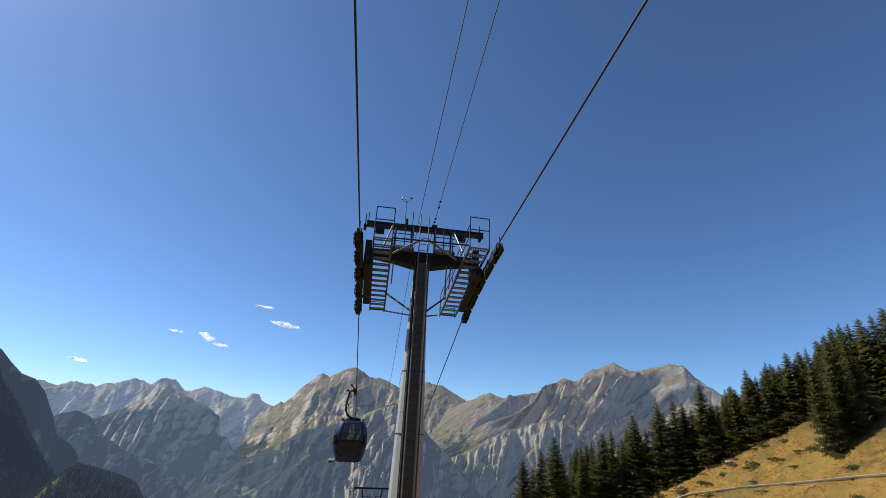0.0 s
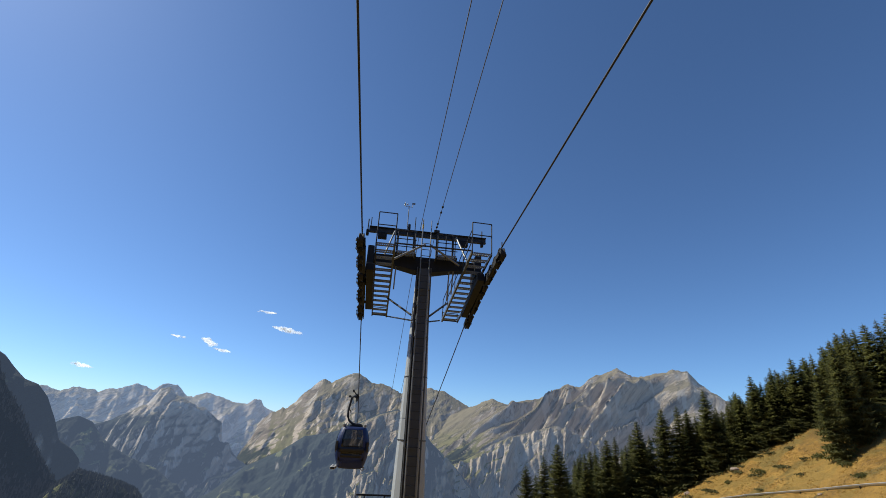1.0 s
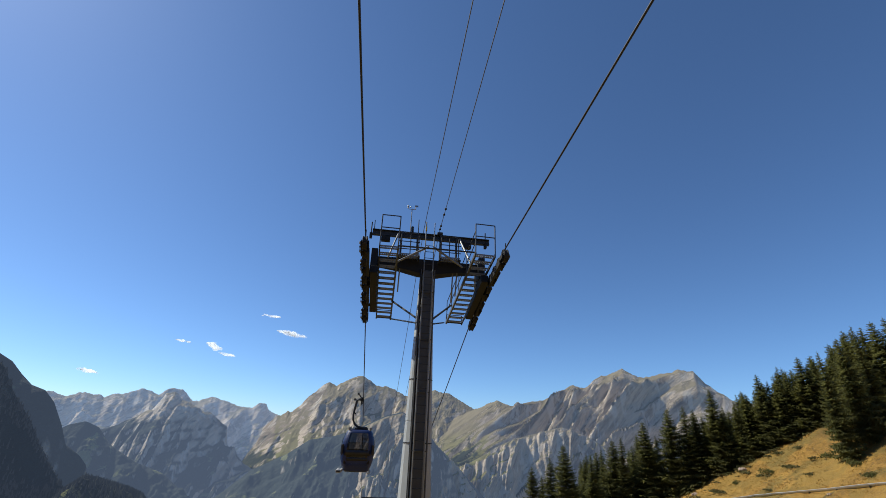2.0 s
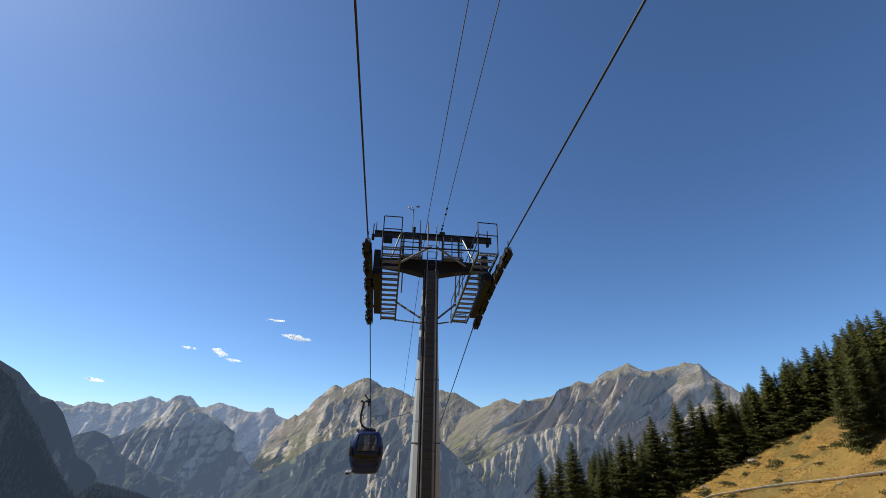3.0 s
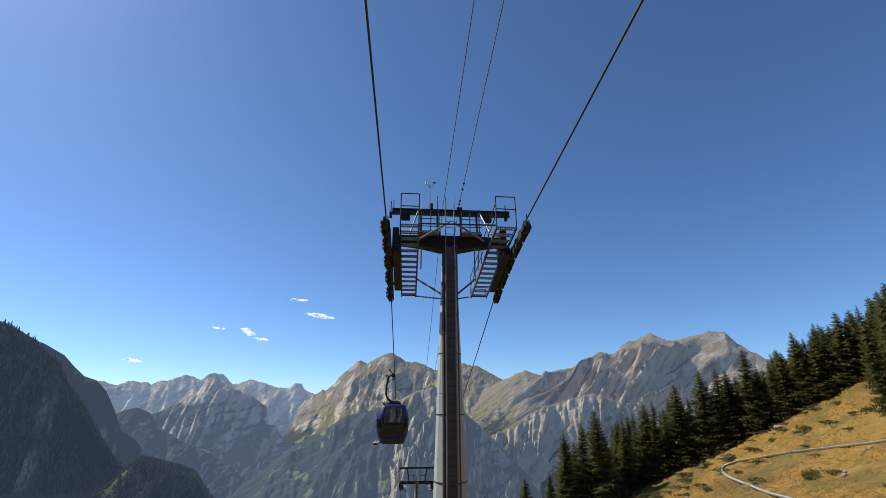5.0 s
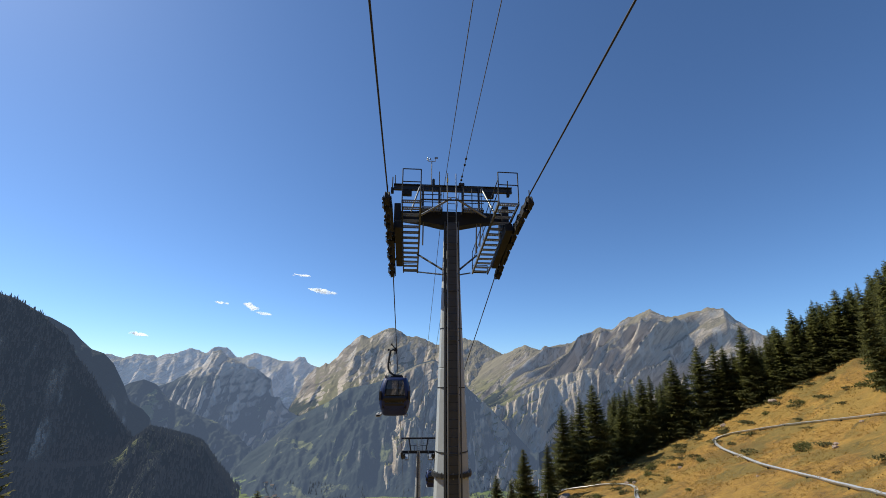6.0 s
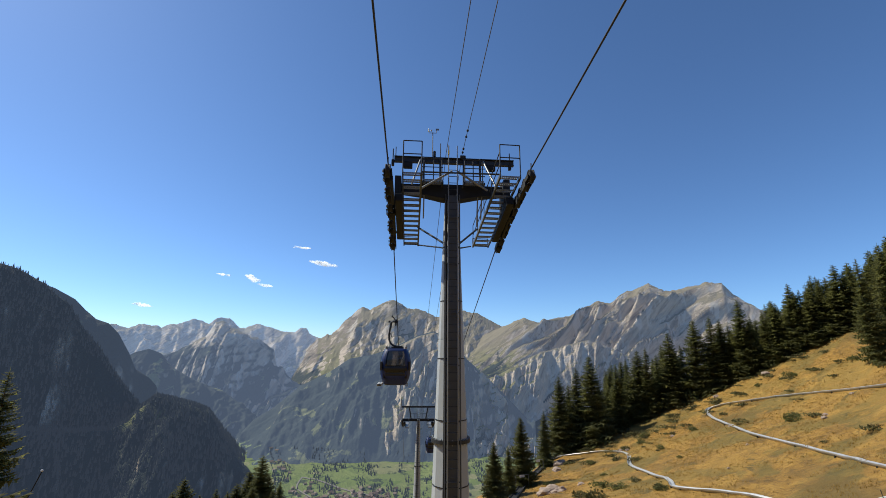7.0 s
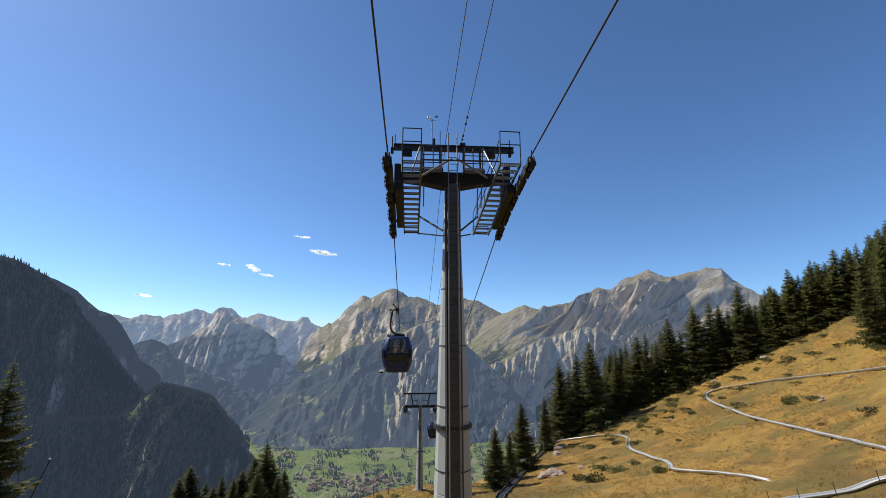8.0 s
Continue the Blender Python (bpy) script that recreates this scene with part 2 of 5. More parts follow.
def lathe(bm, profile, sides=24, axis="Z", m=None):
    """Turns (radius, height) pairs about an axis."""
    rings = []
    for r, h in profile:
        ring = []
        for k in range(sides):
            a = 2 * math.pi * k / sides
            c, s = r * math.cos(a), r * math.sin(a)
            co = Vector((c, s, h)) if axis == "Z" else Vector((h, c, s))
            ring.append(bm.verts.new(m @ co if m is not None else co))
        rings.append(ring)
    for A, B in zip(rings, rings[1:]):
        for k in range(sides):
            bm.faces.new((A[k], A[(k + 1) % sides], B[(k + 1) % sides], B[k]))
    bm.faces.new(rings[0][::-1])
    bm.faces.new(rings[-1])
    return bm


def new_bm():
    return bmesh.new()


# ---- ground ----
def lattice(ix, iy, seed):
    h = (ix.astype(np.int64) * 374761393 + iy.astype(np.int64) * 668265263 + seed * 974634777) & 0x7FFFFFFF
    h = ((h ^ (h >> 13)) * 1274126177) & 0x7FFFFFFF
    return ((h ^ (h >> 16)) & 0xFFFF) / 65535.0


def value_noise(x, y, seed=0):
    ix, iy = np.floor(x), np.floor(y)
    fx, fy = x - ix, y - iy
    fx, fy = fx * fx * (3 - 2 * fx), fy * fy * (3 - 2 * fy)
    a, b = lattice(ix, iy, seed), lattice(ix + 1, iy, seed)
    c, d = lattice(ix, iy + 1, seed), lattice(ix + 1, iy + 1, seed)
    return (a + (b - a) * fx) * (1 - fy) + (c + (d - c) * fx) * fy


def fbm(x, y, octaves=5, seed=0, gain=0.5):
    s, amp, tot = 0.0, 1.0, 0.0
    for i in range(octaves):
        s = s + amp * value_noise(x * 2**i + 17.3 * i, y * 2**i - 9.1 * i, seed + i)
        tot += amp
        amp *= gain
    return s / tot


def ridged(x, y, octaves=5, seed=0, gain=0.55):
    s, amp, tot = 0.0, 1.0, 0.0
    for i in range(octaves):
        s = s + amp * (1 - np.abs(2 * value_noise(x * 2**i + 5.7 * i, y * 2**i + 3.3 * i, seed + i) - 1))
        tot += amp
        amp *= gain
    return s / tot


def gradient_noise(x, y, seed=0):
    ix, iy = np.floor(x), np.floor(y)
    fx, fy = x - ix, y - iy
    sx, sy = fx**3 * (fx * (fx * 6 - 15) + 10), fy**3 * (fy * (fy * 6 - 15) + 10)

    def corner(i, j):
        a = lattice(ix + i, iy + j, seed) * 2 * math.pi
        return np.cos(a) * (fx - i) + np.sin(a) * (fy - j)

    top = corner(0, 0) * (1 - sx) + corner(1, 0) * sx
    low = corner(0, 1) * (1 - sx) + corner(1, 1) * sx
    return (top * (1 - sy) + low * sy) * 1.5


def crests(x, y, octaves=7, seed=0, gain=2.0, fall=0.5):
    """Sharp-crested mountain relief, 0 to about 1: rough on the crests, smooth in the hollows."""
    total, weight, amp, norm = 0.0, 1.0, 1.0, 0.0
    for i in range(octaves):
        n = (1 - np.abs(gradient_noise(x * 2.07**i + 11.3 * i, y * 2.07**i + 7.9 * i, seed + i))) ** 2
        n = n * weight
        weight = np.clip(n * gain, 0, 1)
        total = total + n * amp
        norm += amp
        amp *= fall
    return total / norm


def brow(x):
    """Distance ahead at which the meadow ends and the wooded side drops out of sight."""
    b = 113 - np.where(x < 57, ((57 - x) / 45) ** 2 * 38, ((x - 57) / 27) ** 2 * 13)
    b = b + 8 * np.exp(-(((x - 36) / 8) ** 2))
    return np.maximum(b, np.where(x < 30, 79, 72))


def hill(x, y):
    """The smooth meadow: a hollow that falls away ahead and climbs to the right."""
    x, y = np.asarray(x, float), np.asarray(y, float)
    xr = np.clip(x, 0, 94)
    z = -6 - 0.0432 * xr - 0.301 * y + 0.00363 * xr * xr + 0.0008 * y * y + 0.00025 * xr * y
    z = z + 0.20 * np.minimum(x, 0) + 0.04 * np.maximum(x - 94, 0)
    past = np.maximum(y - brow(x), 0)
    return z - 0.30 * past - 0.0025 * np.minimum(past, 60) ** 2


def ground_z(x, y):
    x, y = np.asarray(x, float), np.asarray(y, float)
    h = hill(x, y)
    # narrow terraces trodden along the slope
    band = h / 0.85 + 2.2 * fbm(x / 13, y / 13, 3, 44)
    h = h + 0.30 * (np.abs(2 * (band - np.floor(band)) - 1) - 0.5) * np.clip(2.4 * fbm(x / 21, y / 21, 2, 45) - 0.7, 0, 1)
    return h + 1.7 * (fbm(x / 17, y / 17, 4, 3) - 0.5) + 0.6 * (fbm(x / 3.1, y / 3.1, 3, 8) - 0.5)


def gz(x, y):
    return float(ground_z(np.array([x]), np.array([y]))[0])


def grid_mesh(name, X, Y, Z, mat):
    rows, cols = X.shape
    co = np.stack([X, Y, Z], -1).reshape(-1, 3)
    i = np.arange(rows * cols).reshape(rows, cols)
    a, b, c, d = i[:-1, :-1], i[:-1, 1:], i[1:, 1:], i[1:, :-1]
    faces = np.stack([a, b, c, d], -1).reshape(-1, 4)
    me = bpy.data.meshes.new(name)
    me.from_pydata(co.tolist(), [], faces.tolist())
    me.materials.append(mat)
    me.shade_smooth()
    return new(name, me)


xs = np.concatenate([np.arange(-110, -20, 2.5), np.arange(-20, 110, 0.7), np.arange(110, 221, 4.0)])
ys = np.concatenate([np.arange(-60, 20, 4.0), np.arange(20, 125, 0.7), np.arange(125, 241, 5.0)])
GX, GY = np.meshgrid(xs, ys)
meadow = grid_mesh("ground", GX, GY, ground_z(GX, GY), GRASS)
tagged(meadow, "steep autumn meadow of dry golden and green grass", "meadow", kind="structure")

# mountain ranges. "crest" gives (bearing, rise per metre of distance) along the skyline; "power" below 1 is a
# gentle top over a steep foot; ribs run down the face, slanting sideways, "rib" metres high and "width" metres apart
FLOOR = -485.0
RANGES = {
    "far_crests": dict(dist=4750, depth=900, power=1.3, rib=90, width=330, slant=0.3, stretch=2.2, back=0.9, crest=[
        (-48, 0.06), (-36, 0.05), (-33.6, 0.0433), (-32.2, 0.0367), (-30.8, 0.046), (-29.1, 0.0392), (-28.3, 0.0485), (-27.2, 0.0468), (-26.1, 0.0587), (-24.5, 0.0492),
        (-23.5, 0.0626), (-22.3, 0.062), (-21.4, 0.0459), (-20.5, 0.0426), (-19.3, 0.0551), (-17.5, 0.0448), (-16.4, 0.039), (-14.8, 0.0382), (-14.2, 0.0445), (-13.4, 0.0447),
        (-12.9, 0.0311), (-11.9, 0.0263), (-9, -0.02)]),
    "blunt_peak": dict(dist=3600, depth=760, power=1.0, rib=150, width=330, slant=0.55, stretch=3.0, back=0.5, crest=[
        (-36, -0.06), (-31, -0.03), (-28.2, -0.0139), (-26.1, 0.0079), (-24.6, 0.0251), (-23.8, 0.053), (-22.9, 0.057), (-21.6, 0.0399), (-20.1, 0.0249), (-19.1, 0.0251),
        (-17.9, 0.0109), (-17.0, 0.0026), (-16.6, -0.0309), (-15.5, -0.0513), (-13.6, -0.0757), (-11.8, -0.1213), (-10, -0.18)]),
    "low_shoulder": dict(dist=3050, depth=480, power=0.9, rib=70, width=240, slant=0.2, stretch=2.5, back=0.6, crest=[
        (-38, -0.05), (-32.4, -0.0234), (-31.1, -0.0072), (-29.9, -0.0009), (-28.7, -0.0095), (-27.4, -0.0357), (-25.1, -0.0617), (-22.1, -0.0823), (-19.6, -0.1155),
        (-17.6, -0.1453), (-15, -0.18)]),
    "central_massif": dict(calm=[(-16, 0.15), (-10, 0.3), (-7, 1.1), (5, 1.0), (10, 0.4)], dist=4600, depth=1900, power=1.45, rib=110, width=560, slant=0.35, stretch=2.6, back=0.9, crest=[
        (-19, -0.10), (-14.7, -0.0492), (-13.2, -0.0011), (-11.9, 0.0263), (-10.4, 0.034), (-9.4, 0.0495), (-8.4, 0.069), (-7.0, 0.0915), (-6.3, 0.097), (-5.5, 0.092),
        (-3.8, 0.1083), (-2.2, 0.1154), (-0.6, 0.097), (1.4, 0.0932), (3.6, 0.076), (5.4, 0.0839), (7.1, 0.0945), (9.2, 0.0836), (11.2, 0.0636), (12.4, 0.0569), (14.4, 0.045), (20, 0.03)]),
    "right_range": dict(calm=[(10, 0.25), (16, 0.5), (22, 1.0), (33, 1.1), (36, 0.6)], dist=4300, depth=1800, power=1.12, rib=235, width=400, slant=1.1, stretch=5.5, back=0.9, crest=[
        (5, 0.0), (10.0, 0.0376), (12.4, 0.0569), (14.1, 0.0683), (15.1, 0.0759), (17.0, 0.065), (18.9, 0.0697), (21.0, 0.0804), (23.2, 0.0984), (24.5, 0.1102), (25.9, 0.1041),
        (27.7, 0.1202), (29.4, 0.1371), (30.5, 0.1444), (32.1, 0.129), (33.3, 0.1288), (35.1, 0.1335), (36.6, 0.1396), (38.0, 0.1397), (38.7, 0.1192), (39.6, 0.1013), (41, 0.0833),
        (46, 0.058), (60, 0.05), (80, 0.09), (180, 0.09)]),
    "wooded_spur": dict(calm=[(-14, 0.6), (-4, 0.8), (1, 1.4)], dist=2700, depth=640, power=0.95, rib=90, width=300, slant=0.1, stretch=2.4, back=0.35, crest=[
        (-22, -0.2), (-19.9, -0.1679), (-18.5, -0.141), (-16.4, -0.1181), (-13.6, -0.0757), (-11.9, -0.062), (-10.0, -0.0455), (-7.8, -0.0186), (-5.0, -0.01), (-2.8, 0.0027),
        (-1.0, 0.0182), (1.0, 0.0351), (3.1, 0.0443), (5.4, 0.0247), (7.6, -0.0203), (9.8, -0.0517), (12.7, -0.1006), (16, -0.16)]),
    "olive_buttress": dict(dist=2640, depth=520, power=0.85, rib=95, width=170, slant=0.35, stretch=2.6, back=0.5, crest=[
        (-6.7, -0.2291), (-6.0, -0.1892), (-5.2, -0.1245), (-4.1, -0.0638), (-2.8, -0.0024), (-1.0, 0.0156), (1.0, 0.0325), (3.1, 0.0417), (5.4, 0.0221), (7.6, -0.0228), (9.8, -0.0542), (12.7, -0.1128)]),
    "rampart": dict(sweep=0.013, dist=2950, depth=330, power=0.7, rib=85, width=190, slant=0.3, stretch=3.5, back=0.02, crest=[
        (3, -0.15), (4.6, -0.114), (6.9, -0.0868), (9.1, -0.0668), (11.3, -0.0541), (13.2, -0.0364), (15.0, -0.0162), (17.2, -0.0011), (20.1, 0.0138), (22.9, 0.0259), (25.5, 0.011),
        (28.0, -0.0127), (31.6, -0.0237), (45, -0.08)]),
    "rocky_knoll": dict(dist=2400, depth=300, power=0.75, rib=80, width=120, slant=0.15, stretch=3.0, back=0.2, crest=[
        (-9, -0.25), (-7.4, -0.2285), (-5.4, -0.2012), (-3.3, -0.167), (-2.7, -0.1253), (-0.9, -0.0866), (1.3, -0.0769), (3.5, -0.0894), (5.4, -0.114), (7.6, -0.1502), (10.4, -0.18),
        (18, -0.19), (26, -0.25)]),
    "hidden_shoulder": dict(dist=1750, depth=600, power=1.0, rib=60, width=260, slant=0.2, stretch=2.4, back=0.8, crest=[
        (-60, 0.25), (-42.9, 0.13), (-40.4, 0.1148), (-39.5, 0.1066), (-38.6, 0.1012), (-36.9, 0.0844), (-35.9, 0.0663), (-34.9, 0.0508), (-33.8, 0.0442), (-32.8, 0.026), (-31.6, -0.0092),
        (-30.8, -0.0384), (-29.5, -0.0537), (-28.7, -0.0688), (-28.3, -0.0899), (-27.4, -0.1281), (-24, -0.25)]),
    "dark_flank": dict(dist=1250, depth=500, power=1.0, rib=45, width=190, slant=0.2, stretch=2.4, back=0.8, crest=[
        (-180, 0.3), (-80, 0.36), (-42.8, 0.1344), (-41.9, 0.131), (-40.8, 0.1217), (-39.7, 0.1102), (-38.3, 0.0887), (-37.3, 0.0759), (-35.9, 0.0369), (-34.0, -0.0029), (-32.2, -0.0519),
        (-30.2, -0.0941), (-28.0, -0.1274), (-24, -0.2), (-19, -0.6)]),
    "low_bench": dict(dist=1020, depth=300, power=0.6, rib=45, width=110, slant=0.1, stretch=2.6, back=0.1, crest=[
        (-80, -0.1), (-45, -0.14), (-40.5, -0.1341), (-38.3, -0.1322), (-35.4, -0.1418), (-32.2, -0.1441), (-30.7, -0.1313), (-29.7, -0.1078), (-28.5, -0.0887), (-26.7, -0.0979),
        (-24.7, -0.1105), (-23.3, -0.1227), (-22.4, -0.1453), (-21.5, -0.17), (-20.6, -0.1927), (-19.8, -0.2153), (-18.6, -0.2342), (-17.0, -0.271), (-14, -0.5)]),
}
ORDER = list(RANGES)


def crest_distance(name, az):
    g = RANGES[name]
    turn = 1 + g.get("sweep", 0.0) * (np.clip(az, 3, 32) - 14)  # a swept wall stands further off to one side
    return turn * g["dist"] * (1 + 0.05 * (fbm(az / 14, 0 * az, 2, 40 + ORDER.index(name)) - 0.5))


def range_z(name, az, r):
    """Height of one range at a bearing (degrees) and distance; far below ground where it does not reach."""
    g, k = RANGES[name], ORDER.index(name)
    dist, depth = g["dist"], g["depth"]
    x, y = r * np.sin(np.radians(az)), r * np.cos(np.radians(az))
    a, e = np.array(g["crest"]).T
    wob = crest_distance(name, az)
    down = wob - r
    t = np.clip(down / depth, 0, 1.6)
    # crest teeth fade out down the flank, and the crest line itself softens
    jag = (ridged(az * dist / 9000, 0 * az + k, 6, 60 + k, 0.68) - 0.6) * 0.011 * (dist > 3200)
    soft = sum(np.interp(az + o, a, e) for o in (-2.4, -1.2, 0, 1.2, 2.4)) / 5
    near = np.exp(-t * 7)
    top = (np.interp(az, a, e) * near + soft * (1 - near) + jag * np.exp(-t * 22)) * wob
    base = FLOOR - 30
    face = top + (base - top) * (1 - (1 - np.clip(t, 0, 1)) ** g["power"])
    body = np.clip(t * 6, 0, 1) ** 0.9 * np.clip((1 - t) * 3.5, 0, 1) ** 0.7
    # buttresses run down the face, slanting sideways as they descend, with finer gullies between them
    u = np.radians(az) * dist + g["slant"] * down
    warp = 0.45 * g["width"] * gradient_noise(x / (2.2 * g["width"]), y / (2.2 * g["width"]), 70 + k)
    rib = crests((u + warp) / (2 * g["width"]) + 3.1 * k, (down + warp) / (2 * g["stretch"] * g["width"]), 7, 20 + 9 * k, 1.9, 0.5) - 0.52
    gully = crests((u + 0.6 * warp) / (0.5 * g["width"]) + 1.7 * k, down / (0.5 * g["stretch"] * g["width"]), 5, 140 + 9 * k, 1.7, 0.5) - 0.52
    # crags sharpen the steep parts and leave the alps smooth
    rough = np.interp(az, *np.array(g.get("calm", [(0, 1.0)])).T) * (0.65 + 0.7 * fbm(u / (3 * g["width"]), down / (3 * g["width"]), 3, 90 + k))
    face = face + (rib + 0.55 * gully) * g["rib"] * 1.7 * body * rough
    # tilted beds weather into ledges
    bed = (face - 0.55 * x + 0.15 * y) / 75 + 3.0 * fbm(x / 600, y / 600, 4, 33)
    ledge = bed - np.floor(bed)
    face = face + 8 * (np.where(ledge < 0.75, ledge / 0.75, (1 - ledge) / 0.25) - 0.5) * body * (dist > 2000)
    face = np.where(down < 0, top + down * g["back"], face)
    out = (t > 1.0) | (az < a[0]) | (az > a[-1])
    return np.where(out, -1e4, face)


def valley_z(az, r):
    x, y = r * np.sin(np.radians(az)), r * np.cos(np.radians(az))
    s = np.clip((r - 130) / 1350, 0, 1)
    z = -52 + (FLOOR + 52) * s**0.8 + 14 * (fbm(x / 160, y / 160, 5, 2) - 0.5) * (0.4 + s)
    return z - 60 * np.exp(-(((az + 8) / 30) ** 2)) * np.sin(s * math.pi)


def far_z(az, r):
    """Height of the distant land at a bearing (degrees) and distance."""
    z = valley_z(az, r)
    for name in ORDER:
        z = np.maximum(z, range_z(name, az, r))
    return z


def polar_mesh(name, AZ, RR, Z, mat):
    return grid_mesh(name, RR * np.sin(np.radians(AZ)), RR * np.cos(np.radians(AZ)), Z, mat)


AZ, RR = np.meshgrid(np.concatenate([np.arange(-180, -52, 4.0), np.arange(-52, 56, 0.3), np.arange(56, 180.1, 4.0)]),
                     np.concatenate([np.geomspace(120, 900, 50, endpoint=False), np.arange(900, 2900, 16.0), np.arange(2900, 4860, 90.0)]))
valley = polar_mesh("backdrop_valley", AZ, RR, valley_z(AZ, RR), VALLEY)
tagged(valley, "green valley floor of small fields far below", "valley", kind="structure")
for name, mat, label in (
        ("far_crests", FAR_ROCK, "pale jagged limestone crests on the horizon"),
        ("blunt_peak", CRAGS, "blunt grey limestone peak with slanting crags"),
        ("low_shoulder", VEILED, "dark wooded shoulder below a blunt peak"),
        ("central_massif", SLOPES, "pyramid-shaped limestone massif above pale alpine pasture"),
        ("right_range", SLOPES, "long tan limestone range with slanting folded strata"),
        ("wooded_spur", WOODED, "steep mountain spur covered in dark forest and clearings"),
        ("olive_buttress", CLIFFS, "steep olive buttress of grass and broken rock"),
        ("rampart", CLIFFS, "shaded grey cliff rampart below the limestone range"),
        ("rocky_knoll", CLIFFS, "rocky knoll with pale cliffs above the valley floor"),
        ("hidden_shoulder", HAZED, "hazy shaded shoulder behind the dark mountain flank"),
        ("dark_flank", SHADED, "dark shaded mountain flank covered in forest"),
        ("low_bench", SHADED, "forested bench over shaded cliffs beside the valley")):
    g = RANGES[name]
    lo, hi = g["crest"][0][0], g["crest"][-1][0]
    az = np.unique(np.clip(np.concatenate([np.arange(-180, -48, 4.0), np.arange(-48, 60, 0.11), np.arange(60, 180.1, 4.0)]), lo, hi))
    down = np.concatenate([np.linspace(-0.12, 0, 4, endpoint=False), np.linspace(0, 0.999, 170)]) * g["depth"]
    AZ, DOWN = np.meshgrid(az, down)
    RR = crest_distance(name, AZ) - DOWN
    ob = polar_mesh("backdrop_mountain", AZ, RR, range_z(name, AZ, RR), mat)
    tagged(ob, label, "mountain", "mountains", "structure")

# ---- aerial ropeway ----
XC, GAUGE = 1.65, 5.2
XL, XR = XC - GAUGE / 2, XC + GAUGE / 2


def rope_z(y):
    """Height of the haul rope along the line."""
    if y < 13.8:
        return 6.53 + 0.076 * (13.8 - y)
    if y < 20.4:
        k = (y - 13.8) / 6.6
        return 6.53 - 0.076 * 6.6 * k - 0.231 * 6.6 * k * k / 2 - 0.06 * k
    if y < 78:
        return 5.20 - 0.307 * (y - 20.4) + 0.0004 * (y - 20.4) * (y - 73)
    return rope_z(77.99) - 0.36 * (y - 78)


def rope(x):
    ys = [-7.4, 0, 8, 13.8] + [13.8 + 0.66 * i for i in range(1, 11)] + [22 + 3 * i for i in range(18)] + [77.9, 100, 130, 170]
    bm = new_bm()
    tube(bm, [(x, y, rope_z(y)) for y in ys], 0.026, 10)
    ob = part("haul_rope", bm, ROPE, smooth=True)
    return tagged(ob, "dark steel haul rope strung over the lift towers", "cable", "haul ropes")


rope(XL)
rope(XR)

# plain lift station front, unseen behind the viewer, added to block sky light
station = thing("lift_station", "plain dark timber-clad wall in place of the unseen lift station", "building", at=pose(0, 0, 0))
bm = new_bm()
box(bm, (-16, -8.2, -7), (20, -7.4, 11.5))
part("wall", bm, TIMBER, station)
bm = new_bm()
box(bm, (-17, -12, 11.5), (21, -6.2, 11.9), bevel=0.05)
part("roof", bm, DARKSTEEL, station)


def signal_cable(x, top):
    """Thin telephone cable from the station over the tower head and down the line."""
    pts = [(x, -7.4, top + 1.75), (x, -2, top + 1.33), (x, 8, top + 0.62), (x, 17.2, top)]
    pts += [(x, 17.2 + 4 * i, top - 0.31 * 4 * i + 0.0006 * 4 * i * (4 * i - 56)) for i in range(1, 15)] + [(x, 100, top - 29), (x, 150, top - 50)]
    bm = new_bm()
    tube(bm, pts, 0.013, 6)
    return tagged(part("signal_cable", bm, WIRE, smooth=True), "thin grey signal cable hung above the lift line", "cable", "signal cables")


signal_cable(1.38, 8.55)
cable_b = signal_cable(2.10, 8.55)
for y in (15.3, 15.75, 16.7, 17.0):
    bm = new_bm()
    lathe(bm, [(0.012, -0.05), (0.045, -0.03), (0.05, 0.0), (0.045, 0.03), (0.012, 0.05)], 10)
    ob = part("cable_clamp", bm, DARKSTEEL, cable_b, "dark round damper clamp")
    ob.location = (2.10, y, 8.55 + 0.068 * (17.2 - y))


def bar(t, name, a, b, r, mat=FRAME, label="", sides=7):
    bm = new_bm()
    tube(bm, [a, b], r, sides)
    return part(name, bm, mat, t, label)


def sheave_mesh():
    bm = new_bm()
    lathe(bm, [(0.05, -0.12), (0.07, -0.12), (0.07, -0.06), (0.18, -0.055), (0.25, -0.09), (0.262, -0.075), (0.235, -0.03), (0.235, 0.03),
               (0.262, 0.075), (0.25, 0.09), (0.18, 0.055), (0.07, 0.06), (0.07, 0.12), (0.05, 0.12)], 20, axis="X")
    me = bpy.data.meshes.new("sheave")
    bm.to_mesh(me)
    bm.free()
    me.materials.append(RUBBER)
    return me


SHEAVE = sheave_mesh()


def place(mesh_name, me, parent, loc):
    ob = new(mesh_name, me)
    ob.parent, ob.location = parent, loc
    return ob


